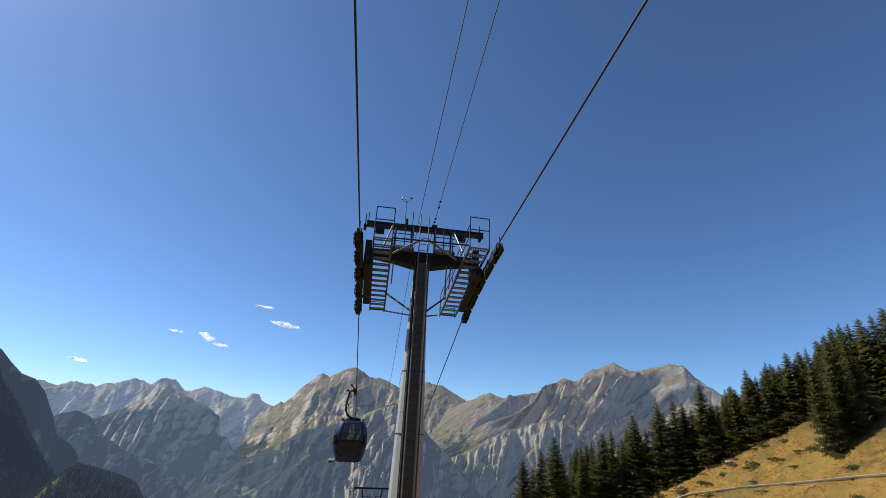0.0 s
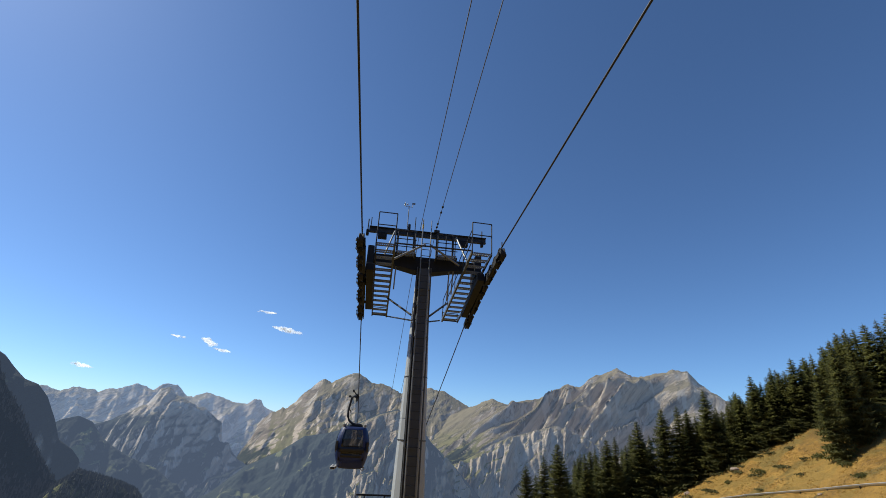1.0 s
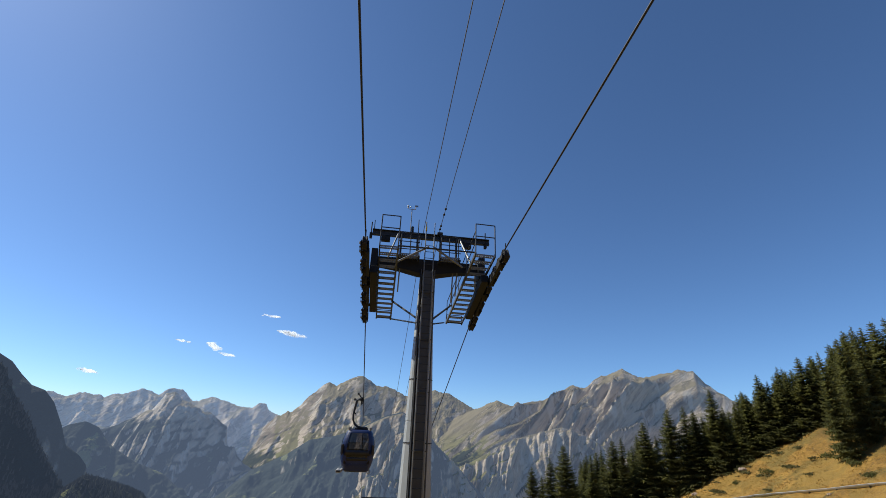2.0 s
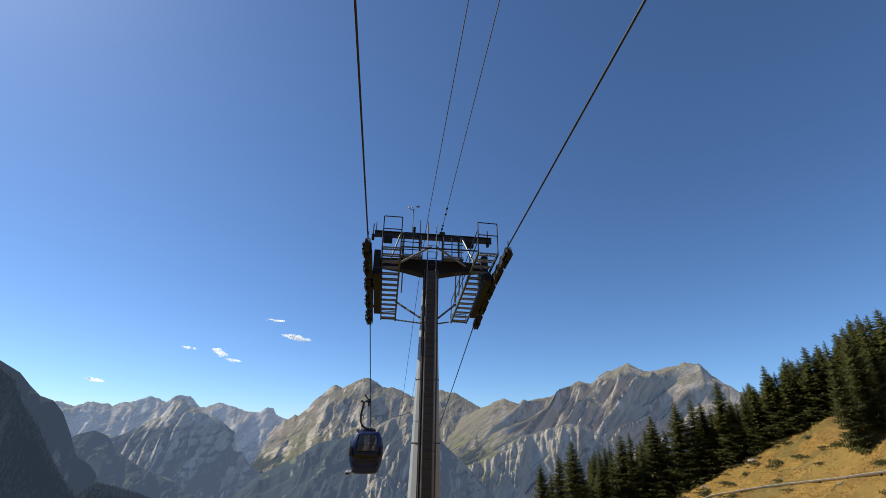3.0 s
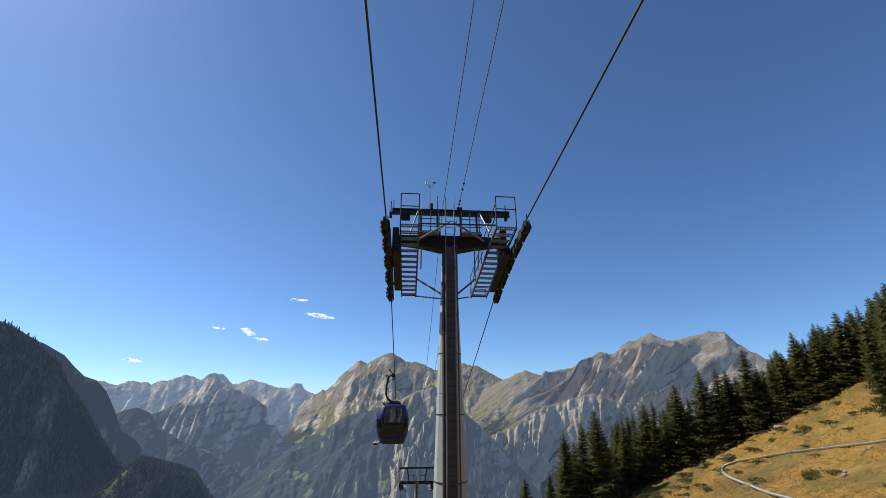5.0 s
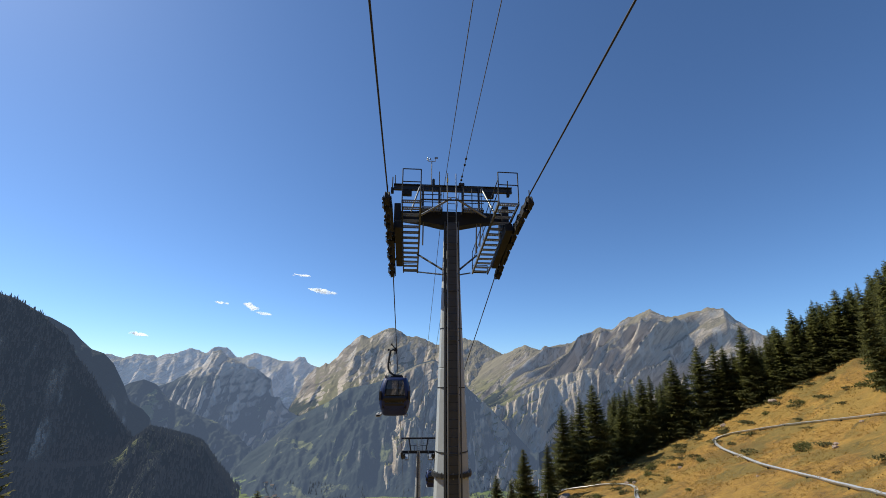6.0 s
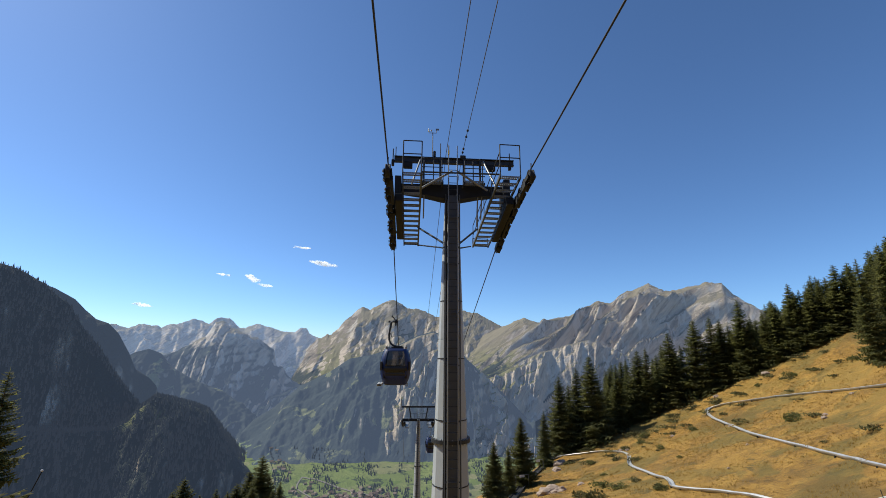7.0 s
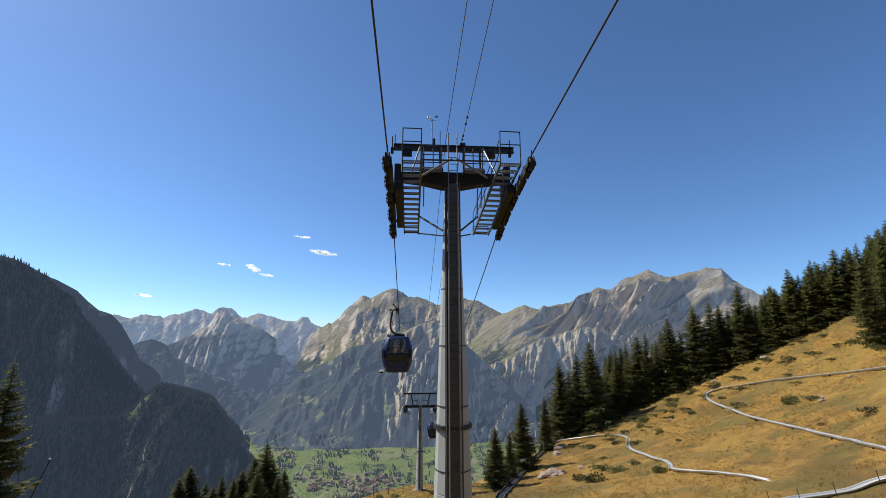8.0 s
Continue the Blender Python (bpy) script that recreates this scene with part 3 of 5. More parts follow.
def sheave_train(x, y0, y1, n, out):
    """A row of rope wheels on rocker beams, hung outside the crossarm."""
    t = thing("sheave_train", "row of dark grooved rope wheels on steel rocker beams", "pulley row", "sheave trains", at=pose(x, 0, 0))
    ys = [y0 + (y1 - y0) * (i + 0.5) / n for i in range(n)]
    zc = [rope_z(y) - 0.262 for y in ys]
    for y, z in zip(ys, zc):
        place("sheave", SHEAVE, t, (0, y, z))
        bm = new_bm()
        lathe(bm, [(0.05, 0.12), (0.06, 0.13), (0.06, 0.19), (0.035, 0.2)], 8, axis="X", m=Matrix.Diagonal((out, 1, 1, 1)))
        part("axle_nut", bm, GALV, t).location = (0, y, z)
    for i in range(0, n - 1, 2):
        a, b = Vector((0, ys[i], zc[i] - 0.02)), Vector((0, ys[i + 1], zc[i + 1] - 0.02))
        for s in (-0.13, 0.13):
            bm = new_bm()
            d = (b - a).length
            box(bm, (-0.02, -0.13, -0.11), (0.02, d + 0.13, 0.08), bevel=0.012)
            ang = math.atan2(b.z - a.z, b.y - a.y)
            ob = part("rocker_plate", bm, DARKSTEEL, t)
            ob.matrix_basis = Matrix.Translation(a + Vector((s, 0, 0))) @ Matrix.Rotation(ang, 4, "X")
    for i in range(0, n - 3, 4):
        a, b = Vector((-0.13 * out, ys[i] + 0.3, zc[i] - 0.22)), Vector((-0.13 * out, ys[i + 3] - 0.3, zc[i + 3] - 0.22))
        bm = new_bm()
        d = (b - a).length
        box(bm, (-0.05, -0.15, -0.11), (0.05, d + 0.15, 0.09), bevel=0.02)
        ob = part("rocker_beam", bm, DARKSTEEL, t)
        ob.matrix_basis = Matrix.Translation(a) @ Matrix.Rotation(math.atan2(b.z - a.z, b.y - a.y), 4, "X")
    # derailment guards on the outside
    for i in range(1, n, 2):
        bm = new_bm()
        tube(bm, [(out * 0.1, ys[i] - 0.1, zc[i] - 0.12), (out * 0.2, ys[i], zc[i] + 0.02), (out * 0.22, ys[i] + 0.02, zc[i] + 0.24)], 0.035, 6)
        part("rope_catcher", bm, DARKSTEEL, t)
    bar(t, "bracket_pin", (0, ys[0] - 0.1, zc[0] + 0.1), (0, ys[0] - 0.12, zc[0] + 0.48), 0.02, DARKSTEEL)
    # main beam beside the wheels
    ym = (y0 + y1) / 2
    a, b = Vector((-0.36 * out, ym - 1.35, rope_z(ym - 1.35) - 0.38)), Vector((-0.36 * out, ym + 2.0, rope_z(ym + 2.0) - 0.38))
    bm = new_bm()
    box(bm, (-0.15, 0, -0.17), (0.15, (b - a).length, 0.17), bevel=0.03)
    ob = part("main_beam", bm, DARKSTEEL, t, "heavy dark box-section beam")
    ob.matrix_basis = Matrix.Translation(a) @ Matrix.Rotation(math.atan2(b.z - a.z, b.y - a.y), 4, "X")
    for y in (ym - 0.9, ym, ym + 1.6):
        bar(t, "cross_pin", (-0.36 * out, y, rope_z(y) - 0.4), (0.05 * out, y, rope_z(y) - 0.4), 0.06, DARKSTEEL)
    return t


sheave_train(XL, 13.75, 20.5, 10, -1)
sheave_train(XR, 13.75, 20.5, 10, 1)

STEPS = {}


def tread(width):
    """One grating plank of a catwalk: a frame with bars."""
    if width not in STEPS:
        bm = new_bm()
        box(bm, (-width / 2, -0.135, -0.03), (width / 2, -0.115, 0.03))
        box(bm, (-width / 2, 0.115, -0.03), (width / 2, 0.135, 0.03))
        for i in range(9):
            x = -width / 2 + width * (i + 0.5) / 9
            box(bm, (x - 0.012, -0.115, -0.02), (x + 0.012, 0.115, 0.02))
        me = bpy.data.meshes.new("tread")
        bm.to_mesh(me)
        bm.free()
        me.materials.append(GALV)
        STEPS[width] = me
    return STEPS[width]


def catwalk(x0, x1, out):
    """Sloping service walk beside a rope, with stringers, treads, posts and rails. Positions are along the line."""
    y0, y1 = 15.0, 21.2

    def fz(y):
        return 6.66 - 0.21 * (y - 15.0)

    t = thing("catwalk", "sloping galvanised steel service catwalk with open treads and railings", "catwalk", "service catwalks")
    for x in (x0, x1):
        bm = new_bm()
        wide = 0.038 if x == (x0 if out > 0 else x1) else 0.025
        box(bm, (-wide, 0, -0.1), (wide, math.hypot(y1 - y0, 0.21 * (y1 - y0)), 0.04), bevel=0.006)
        ob = part("stringer", bm, DUCT if wide > 0.03 else FRAME, t)
        ob.matrix_basis = Matrix.Translation((x, y0, fz(y0))) @ Matrix.Rotation(-math.atan(0.21), 4, "X")
    n = 14
    for i in range(n):
        y = y0 + 0.15 + (y1 - y0 - 0.3) * i / (n - 1)
        ob = place("tread", tread(0.68), t, ((x0 + x1) / 2, y, fz(y)))
        ob.rotation_euler = (0.08, 0, 0)
    # gate frames at the uphill end, taller and brighter
    inner = x0 if out > 0 else x1
    for x in (x0, x1):
        bar(t, "post", (x, y0, fz(y0) - 0.05), (x, y0, fz(y0) + 1.3), 0.024, FRAME)
    for h in (0.75, 1.3):
        bar(t, "end_rail", (x0, y0, fz(y0) + h), (x1, y0, fz(y0) + h), 0.022, FRAME)
    for y in (16.6, 18.2, 19.8, 21.1):
        bar(t, "post", (inner, y, fz(y) - 0.05), (inner, y, fz(y) + 1.05), 0.02, FRAME)
    for h in (0.55, 1.05):
        bar(t, "hand_rail", (inner, 15.6 if out < 0 else 15.0, fz(15.3) + h), (inner, 21.1, fz(21.1) + h), 0.02, FRAME)
    # toe frame at the downhill end
    for x in (x0, x1):
        bar(t, "end_post", (x, 21.2, fz(21.2)), (x, 21.2, fz(21.2) + 0.42), 0.022, FRAME)
    bar(t, "end_bar", (x0, 21.2, fz(21.2) + 0.4), (x1, 21.2, fz(21.2) + 0.4), 0.02, FRAME)
    bar(t, "end_bar", (x0, 21.2, fz(21.2)), (x1, 21.2, fz(21.2)), 0.03, FRAME)
    return t


catwalk(XC - 2.10, XC - 1.38, -1)
walk_right = catwalk(XC + 1.68, XC + 2.48, 1)
walk_right.matrix_basis = Matrix.Translation((XC + 2.1, 15.0, 0)) @ Matrix.Rotation(radians(1.8), 4, "Z") @ Matrix.Translation((-XC - 2.1, -15.0, 0))


def lift_tower(y, foot, head, r0, r1, name="lift_tower"):
    t = thing(name, "tall conical galvanised lift tower with ladder, crossarm and lifting frame", "lift tower", "lift towers", at=pose(XC, y, 0))
    bm = new_bm()
    n = 6
    prof = []
    for i in range(n):
        a, b = i / n, (i + 1) / n
        za, zb = foot + (head - foot) * a, foot + (head - foot) * b
        ra, rb = r0 + (r1 - r0) * a, r0 + (r1 - r0) * b
        prof += [(ra, za), (ra, za + 0.001), (rb, zb - 0.05), (rb - 0.012, zb - 0.045), (rb - 0.012, zb - 0.012)]
    prof += [(r1, head)]
    lathe(bm, prof, 12)
    q = 1.0 if r0 > 0.8 else 0.35  # the cabling is slighter on the small mast
    part("mast", bm, MAST, t, "weathered pale zinc mast of stacked conical sections")
    for i in range(1, 8):
        zj = foot + (head - foot) * i / 8
        rj = r0 + (r1 - r0) * i / 8
        bm = new_bm()
        lathe(bm, [(rj - 0.04, zj - 0.018), (rj + 0.006, zj - 0.018), (rj + 0.006, zj + 0.018), (rj - 0.04, zj + 0.018)], 24)
        part("joint_band", bm, FRAME, t)
    bm = new_bm()
    tube(bm, [(-0.30 * q, -r0 - 0.02, foot + 0.6), (-0.27 * q, -r1 - 0.03, head)], 0.055 * q, 8)
    part("cable_pipe", bm, DARKSTEEL, t)
    # dark flange ring with bolts, bands up the mast
    zr = foot + (head - foot) * 0.46
    rr_ = r0 + (r1 - r0) * 0.46
    bm = new_bm()
    lathe(bm, [(rr_ - 0.02, zr - 0.07), (rr_ + 0.11, zr - 0.07), (rr_ + 0.11, zr + 0.05), (rr_ - 0.02, zr + 0.05)], 28)
    part("flange", bm, FRAME, t)
    for i in range(20):
        a = 2 * math.pi * i / 20
        bm = new_bm()
        lathe(bm, [(0.025, zr - 0.12), (0.03, zr - 0.1), (0.03, zr + 0.085), (0.018, zr + 0.1)], 6, m=Matrix.Translation((math.cos(a) * (rr_ + 0.06), math.sin(a) * (rr_ + 0.06), 0)))
        part("bolt", bm, GALV, t)
    bm = new_bm()
    lathe(bm, [(r0 + 0.5, foot - 0.6), (r0 + 0.5, foot + 0.12), (r0 + 0.42, foot + 0.2)], 16)
    part("footing", bm, ROCK, t, "concrete footing")
    # ladder up the near face
    lad = part("ladder", tube(tube(new_bm(), [(-0.19, -r0 - 0.16, foot + 0.5), (-0.19, -r1 - 0.20, head + 1.55)], 0.026, 6),
                              [(0.19, -r0 - 0.16, foot + 0.5), (0.19, -r1 - 0.20, head + 1.55)], 0.026, 6), GALV, t)
    rung = bpy.data.meshes.new("rung")
    bm = tube(new_bm(), [(-0.19, 0, 0), (0.19, 0, 0)], 0.014, 6)
    bm.to_mesh(rung)
    bm.free()
    rung.materials.append(FRAME)
    n = int((head + 1.4 - foot - 0.6) / 0.3)
    for i in range(n):
        k = (0.1 + 0.3 * i) / (head + 1.05 - foot)
        place("rung", rung, lad, (0, -(r0 + 0.16) + (r0 - r1 - 0.04) * k, foot + 0.6 + 0.3 * i))
    # ladder backing rail and stand-offs
    bm = new_bm()
    box(bm, (-0.235, -r0 - 0.14, foot + 0.5), (-0.215, -r0 - 0.05, foot + 0.52))
    tube(bm, [(-0.29 * q, -r0 - 0.12, foot + 0.6), (-0.29 * q, -r1 - 0.14, head)], 0.02 * q, 6)
    tube(bm, [(0.29 * q, -r0 - 0.12, foot + 0.6), (0.29 * q, -r1 - 0.14, head)], 0.03 * q, 6)
    tray = [(s_ * 0.2 * q, -(r_ + 0.03 + d_), z_) for r_, z_ in ((r0, foot + 0.5), (r1, head)) for s_, d_ in ((-1, 0), (1, 0), (1, 0.03), (-1, 0.03))]
    tv = [bm.verts.new(q) for q in tray]
    for f in ((0, 1, 5, 4), (1, 2, 6, 5), (2, 3, 7, 6), (3, 0, 4, 7), (0, 3, 2, 1), (4, 5, 6, 7)):
        bm.faces.new([tv[i] for i in f])
    for i in range(9):
        k = (i + 0.5) / 9
        z = foot + (head - foot) * k
        ry = -(r0 + (r1 - r0) * k)
        tube(bm, [(-0.31, ry - 0.14, z), (0.31, ry - 0.14, z)], 0.02, 5)
        tube(bm, [(-0.25, ry - 0.14, z), (-0.2, ry + 0.05, z)], 0.02, 5)
        tube(bm, [(0.25, ry - 0.14, z), (0.2, ry + 0.05, z)], 0.02, 5)
    part("cable_duct", bm, DUCT, t)
    return t


tower = lift_tower(17.3, -11.6, 6.5, 0.93, 0.30)
# crossarm: a tapered box girder over the mast
bm = new_bm()
for s in (-1, 1):
    vs = []
    for x, lo, hi, w in ((0.0, 6.38, 7.02, 0.30), (0.42, 6.38, 7.02, 0.30), (1.25, 6.55, 7.02, 0.26), (2.45, 6.68, 7.02, 0.20)):
        vs.append([bm.verts.new((s * x, dy, z)) for dy, z in ((-w, lo), (w, lo), (w, hi), (-w, hi))])
    for A, B in zip(vs, vs[1:]):
        for k in range(4):
            bm.faces.new((A[k], A[(k + 1) % 4], B[(k + 1) % 4], B[k]))
    bm.faces.new(vs[-1])
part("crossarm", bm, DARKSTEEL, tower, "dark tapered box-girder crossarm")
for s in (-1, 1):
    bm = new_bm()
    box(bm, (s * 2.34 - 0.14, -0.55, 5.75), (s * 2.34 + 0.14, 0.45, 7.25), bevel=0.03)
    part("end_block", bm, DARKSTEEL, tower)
    # bright diagonal braces in front
    bar(tower, "brace", (0.1 * s, -1.25, 7.22), (s * 1.36, -1.25, 6.42), 0.045, GALV)
    bar(tower, "brace", (s * 0.32, 0, 4.45), (s * 1.42, 2.0, 5.72), 0.045, FRAME)
    bar(tower, "brace", (s * 0.28, -0.2, 4.2), (s * 1.37, 3.9, 5.33), 0.035, FRAME)
    # frame uprights of the lifting gallows
    for x in (0.44, 1.17):
        bar(tower, "upright", (s * (x + 0.08), -0.1, 6.9), (s * (x + 0.08), -0.1, 8.35), 0.05, FRAME)
    for x in (0.44, 0.8, 1.2):
        bar(tower, "rail_post", (s * (x + 0.05), -0.75, 6.9), (s * (x + 0.05), -0.75, 8.0), 0.022, FRAME)
    for z in (7.25, 7.6, 8.0):
        bar(tower, "rail", (s * 0.44, -0.75, z), (s * 1.36, -0.75, z), 0.02, FRAME)
    for i in range(5):
        ob = place("tread", tread(0.85), tower, (s * 0.88, -0.7 + 0.2 * i, 6.98 + 0.01 * i))
    for x in (0.45, 1.32):
        bm = new_bm()
        box(bm, (s * x - 0.03, -0.8, 6.86), (s * x + 0.03, 0.2, 6.95))
        part("walkway_beam", bm, FRAME, tower)
    bar(tower, "stay", (s * 1.4, -0.1, 8.25), (s * 1.75, -1.1, 6.65), 0.04, GALV)
    # rope-lifting hooks at the ends
    bm = new_bm()
    box(bm, (s * 2.62 - 0.06, -0.1, 7.95), (s * 2.62 + 0.06, 0.1, 8.2), bevel=0.02)
    tube(bm, [(s * 2.62, 0, 8.15), (s * 2.62, 0, 8.75)], 0.025, 6)
    part("lifting_eye", bm, DARKSTEEL, tower)
    bm = new_bm()
    box(bm, (s * 1.85 - 0.3, -0.12, 7.85), (s * 1.85 + 0.1, 0.12, 8.1), bevel=0.03)
    part("hoist_trolley", bm, DARKSTEEL, tower)
bm = new_bm()
for z in (8.12, 8.36):
    box(bm, (-2.56, -0.09, z), (2.80, 0.09, z + 0.03))
box(bm, (-2.56, -0.015, 8.15), (2.80, 0.015, 8.36))
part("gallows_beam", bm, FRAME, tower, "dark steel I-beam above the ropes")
for x, z0 in ((-1.22, 5.6), (1.12, 5.3), (1.3, 5.6)):
    bar(tower, "conduit", (x, -0.2, 6.7), (x, 0.2, z0), 0.03, GALV)
bar(tower, "front_bar", (-1.4, -1.4, 7.07), (1.86, -1.4, 7.09), 0.035, FRAME)
bar(tower, "lightning_rod", (-0.51, 0, 8.39), (-0.51, 0, 9.1), 0.02)
bar(tower, "lightning_rod", (-2.5, 0, 8.39), (-2.5, 0, 8.85), 0.02)
bar(tower, "stile_end", (-0.19, -0.52, 7.9), (-0.19, -0.52, 8.75), 0.028, GALV)
bar(tower, "stile_end", (0.19, -0.52, 7.9), (0.19, -0.52, 8.75), 0.02, GALV)
bm = new_bm()
box(bm, (0.36, -0.12, 8.39), (0.62, 0.12, 8.52), bevel=0.03)
part("junction_box", bm, FRAME, tower)
bar(tower, "lamp_mark", (-0.19, -0.56, 8.3), (-0.19, -0.56, 8.5), 0.035, YELLOW, "small yellow band")
ane = thing("anemometer", "small grey cup anemometer with wind vane on pole", "wind gauge", at=pose(XC - 0.87, 17.3, 8.39))
bar(ane, "pole", (0, 0, 0), (0, 0, 1.25), 0.022, GALV)
bm = new_bm()
lathe(bm, [(0.03, 0.05), (0.06, 0.06), (0.06, 0.3), (0.03, 0.33)], 10, m=Matrix.Translation((0.09, 0, 0)))
part("sensor_box", bm, DARKSTEEL, ane)
bm = new_bm()
tube(bm, [(-0.16, 0, 1.22), (0.16, 0, 1.22)], 0.012, 6)
tube(bm, [(-0.16, 0, 1.22), (-0.16, 0, 1.32)], 0.014, 6)
tube(bm, [(0.16, 0, 1.22), (0.16, 0, 1.36)], 0.014, 6)
part("arm", bm, GALV, ane)
for a in range(3):
    bm = new_bm()
    lathe(bm, [(0.01, -0.03), (0.045, 0.0), (0.04, 0.03), (0.01, 0.035)], 10, axis="X",
          m=Matrix.Translation((-0.16 + 0.08 * math.cos(a * 2.1), 0.08 * math.sin(a * 2.1), 1.34)))
    part("cup", bm, GALV, ane)
bm = new_bm()
box(bm, (0.13, -0.004, 1.36), (0.28, 0.004, 1.45))
part("vane", bm, GALV, ane)

# second tower down the line
T2Y = 74.3


def lower_tower():
    foot = gz(XC, T2Y) - 0.1
    t = lift_tower(T2Y, foot, -11.0, 0.62, 0.30, "lift_tower")
    t["label"] = "slender grey conical lift tower lower down the slope"
    bm = new_bm()
    box(bm, (-2.6, -0.2, -11.3), (2.6, 0.2, -10.9), bevel=0.03)
    part("crossarm", bm, DARKSTEEL, t)
    bm = new_bm()
    box(bm, (-2.75, -0.12, -9.2), (2.75, 0.12, -8.95), bevel=0.02)
    part("gallows_beam", bm, DARKSTEEL, t)
    for s in (-1, 1):
        bar(t, "upright", (s * 1.2, 0, -11), (s * 1.55, 0, -9.1), 0.11, FRAME)
        bar(t, "rail", (s * 0.3, -0.5, -10.1), (s * 1.4, -0.5, -10.1), 0.04, FRAME)
        bar(t, "rail_post", (s * 0.6, -0.5, -11), (s * 0.6, -0.5, -10.1), 0.04, FRAME)
        bm = new_bm()
        box(bm, (s * 1.85 - 0.3, -2.2, -11.95), (s * 1.85 + 0.3, 2.2, -11.8))
        ob = part("catwalk_floor", bm, GALV, t)
        for y in (-2.1, 0, 2.1):
            bar(t, "rail_post", (s * 1.55, y, -11.9), (s * 1.55, y, -10.9), 0.03, FRAME)
        bar(t, "rail", (s * 1.55, -2.1, -10.9), (s * 1.55, 2.1, -10.9), 0.03, FRAME)
    return t


lower_tower()
sheave_train(XL, 71.4, 77.2, 8, -1)
sheave_train(XR, 71.4, 77.2, 8, 1)


# ---- gondola cabins ----
def cabin(at):
    """An eight-seat cabin hung from the rope by a curved arm. Origin at the rope grip."""
    t = thing("gondola_cabin", "blue gondola cabin with smoked windows hanging from rope", "gondola", "gondola cabins", at=at)
    TOP, H, N = -1.86, 2.38, 64

    def half(k):
        """Half width and length at depth k from roof (0) to floor (1)."""
        bulge = 1 - 0.28 * abs((k - 0.46) / 0.54) ** 2.4 if k > 0.46 else 1 - 0.27 * ((0.46 - k) / 0.46) ** 2.2
        return 1.04 * bulge, 1.10 * bulge

    def loop(k, grow=0.0, n=4.2):
        hx, hy = half(k)
        out = []
        for i in range(N):
            a = 2 * math.pi * i / N
            c, s = math.cos(a), math.sin(a)
            q = (abs(c) ** n + abs(s) ** n) ** (-1 / n)
            out.append(Vector(((hx + grow) * q * c, (hy + grow) * q * s, TOP - H * k)))
        return out

    def kind(i, k):
        """Which panel a piece of the skin belongs to, by its side and depth."""
        a = (360 * (i + 0.5) / N) % 360
        side = int(((a + 45) % 360) // 90)  # 0 right, 1 far, 2 left, 3 near
        off = abs((a - side * 90 + 180) % 360 - 180)
        if 0.075 < k < 0.49 and off < 34:
            return ("window", side)
        if 0.62 < k < 0.66 and off < 34 and side in (1, 3):
            return ("low_window", side)
        if (0.49 < k < 0.62 and off < 38) or (0.66 < k < 0.735 and off < 36 and side in (1, 3)):
            return ("band", side)
        return ("shell", 0)

    ks = [0, 0.02, 0.05, 0.075, 0.14, 0.21, 0.28, 0.35, 0.42, 0.49, 0.55, 0.62, 0.66, 0.735, 0.8, 0.87, 0.93, 0.975, 1.0]
    groups = {}
    for j in range(len(ks) - 1):
        for i in range(N):
            groups.setdefault(kind(i, (ks[j] + ks[j + 1]) / 2), []).append((i, j))
    for key, cells in groups.items():
        bm = new_bm()
        vert = {}

        def v(i, j, grow):
            k = (i % N, j)
            if k not in vert:
                kk = ks[j]
                taper = 0.06 if kk < 0.02 else 0.02 if kk < 0.05 else 0.05 if kk >= 1 else 0
                vert[k] = bm.verts.new(loop(kk, grow - taper)[i % N])
            return vert[k]

        grow = {"shell": 0.0, "window": -0.012, "low_window": -0.012, "band": 0.006}[key[0]]
        for i, j in cells:
            bm.faces.new((v(i, j, grow), v(i, j + 1, grow), v(i + 1, j + 1, grow), v(i + 1, j, grow)))
        mat = {"shell": BLUE, "window": GLASS, "low_window": GLASS, "band": BLACKP}[key[0]]
        name = {"shell": "body", "window": "window", "low_window": "lower_window", "band": "waist_band"}[key[0]]
        if key[0] == "shell":
            for kk in (0, len(ks) - 1):
                bm.faces.new([v(i, kk, 0.0) for i in range(N)])
        ob = part(name, bm, mat, t, {"window": "smoked curved window", "band": "black moulded waist band"}.get(key[0], ""), smooth=key[0] != "shell")
        if key[0] in ("shell", "band"):
            sol = ob.modifiers.new("thickness", "SOLIDIFY")
            sol.thickness, sol.offset = 0.03, -1
        if key[0] in ("window", "low_window"):
            ob.visible_shadow = False
    # ribs pressed in the lower panels, both ends
    for s in (-1, 1):
        for z in (0.80, 0.83, 0.86):
            hx, hy = half(z)
            bm = new_bm()
            box(bm, (-hx * 0.72, s * hy - 0.012, TOP - H * z - 0.01), (hx * 0.72, s * hy + 0.012, TOP - H * z + 0.01), bevel=0.006)
            part("rib", bm, BLUE, t)
        hx, hy = half(0.3)
        for e in (-1, 1):
            bm = new_bm()
            box(bm, (-0.09, -0.05, -0.28), (0.09, 0.05, 0.28), bevel=0.045)
            ob = part("corner_bumper", bm, BLACKP, t, "black oval rubber corner bumper")
            ob.location = (e * 0.94, s * 0.97, TOP - H * 0.47)
            ob.rotation_euler = (0, 0, e * s * radians(-45))
        bm = new_bm()
        tube(bm, [(0.0, s * 1.07, TOP - 0.25), (0.02, s * 1.12, TOP - H * 0.48)], 0.009, 6)
        part("window_seam", bm, BLACKP, t)
    bm = new_bm()
    box(bm, (-0.16, -0.83, TOP - 0.17), (0.14, -0.815, TOP - 0.12), bevel=0.01)
    ob = part("name_plate", bm, SIGN, t, "small pale lettered plate")
    # roof fittings
    bm = new_bm()
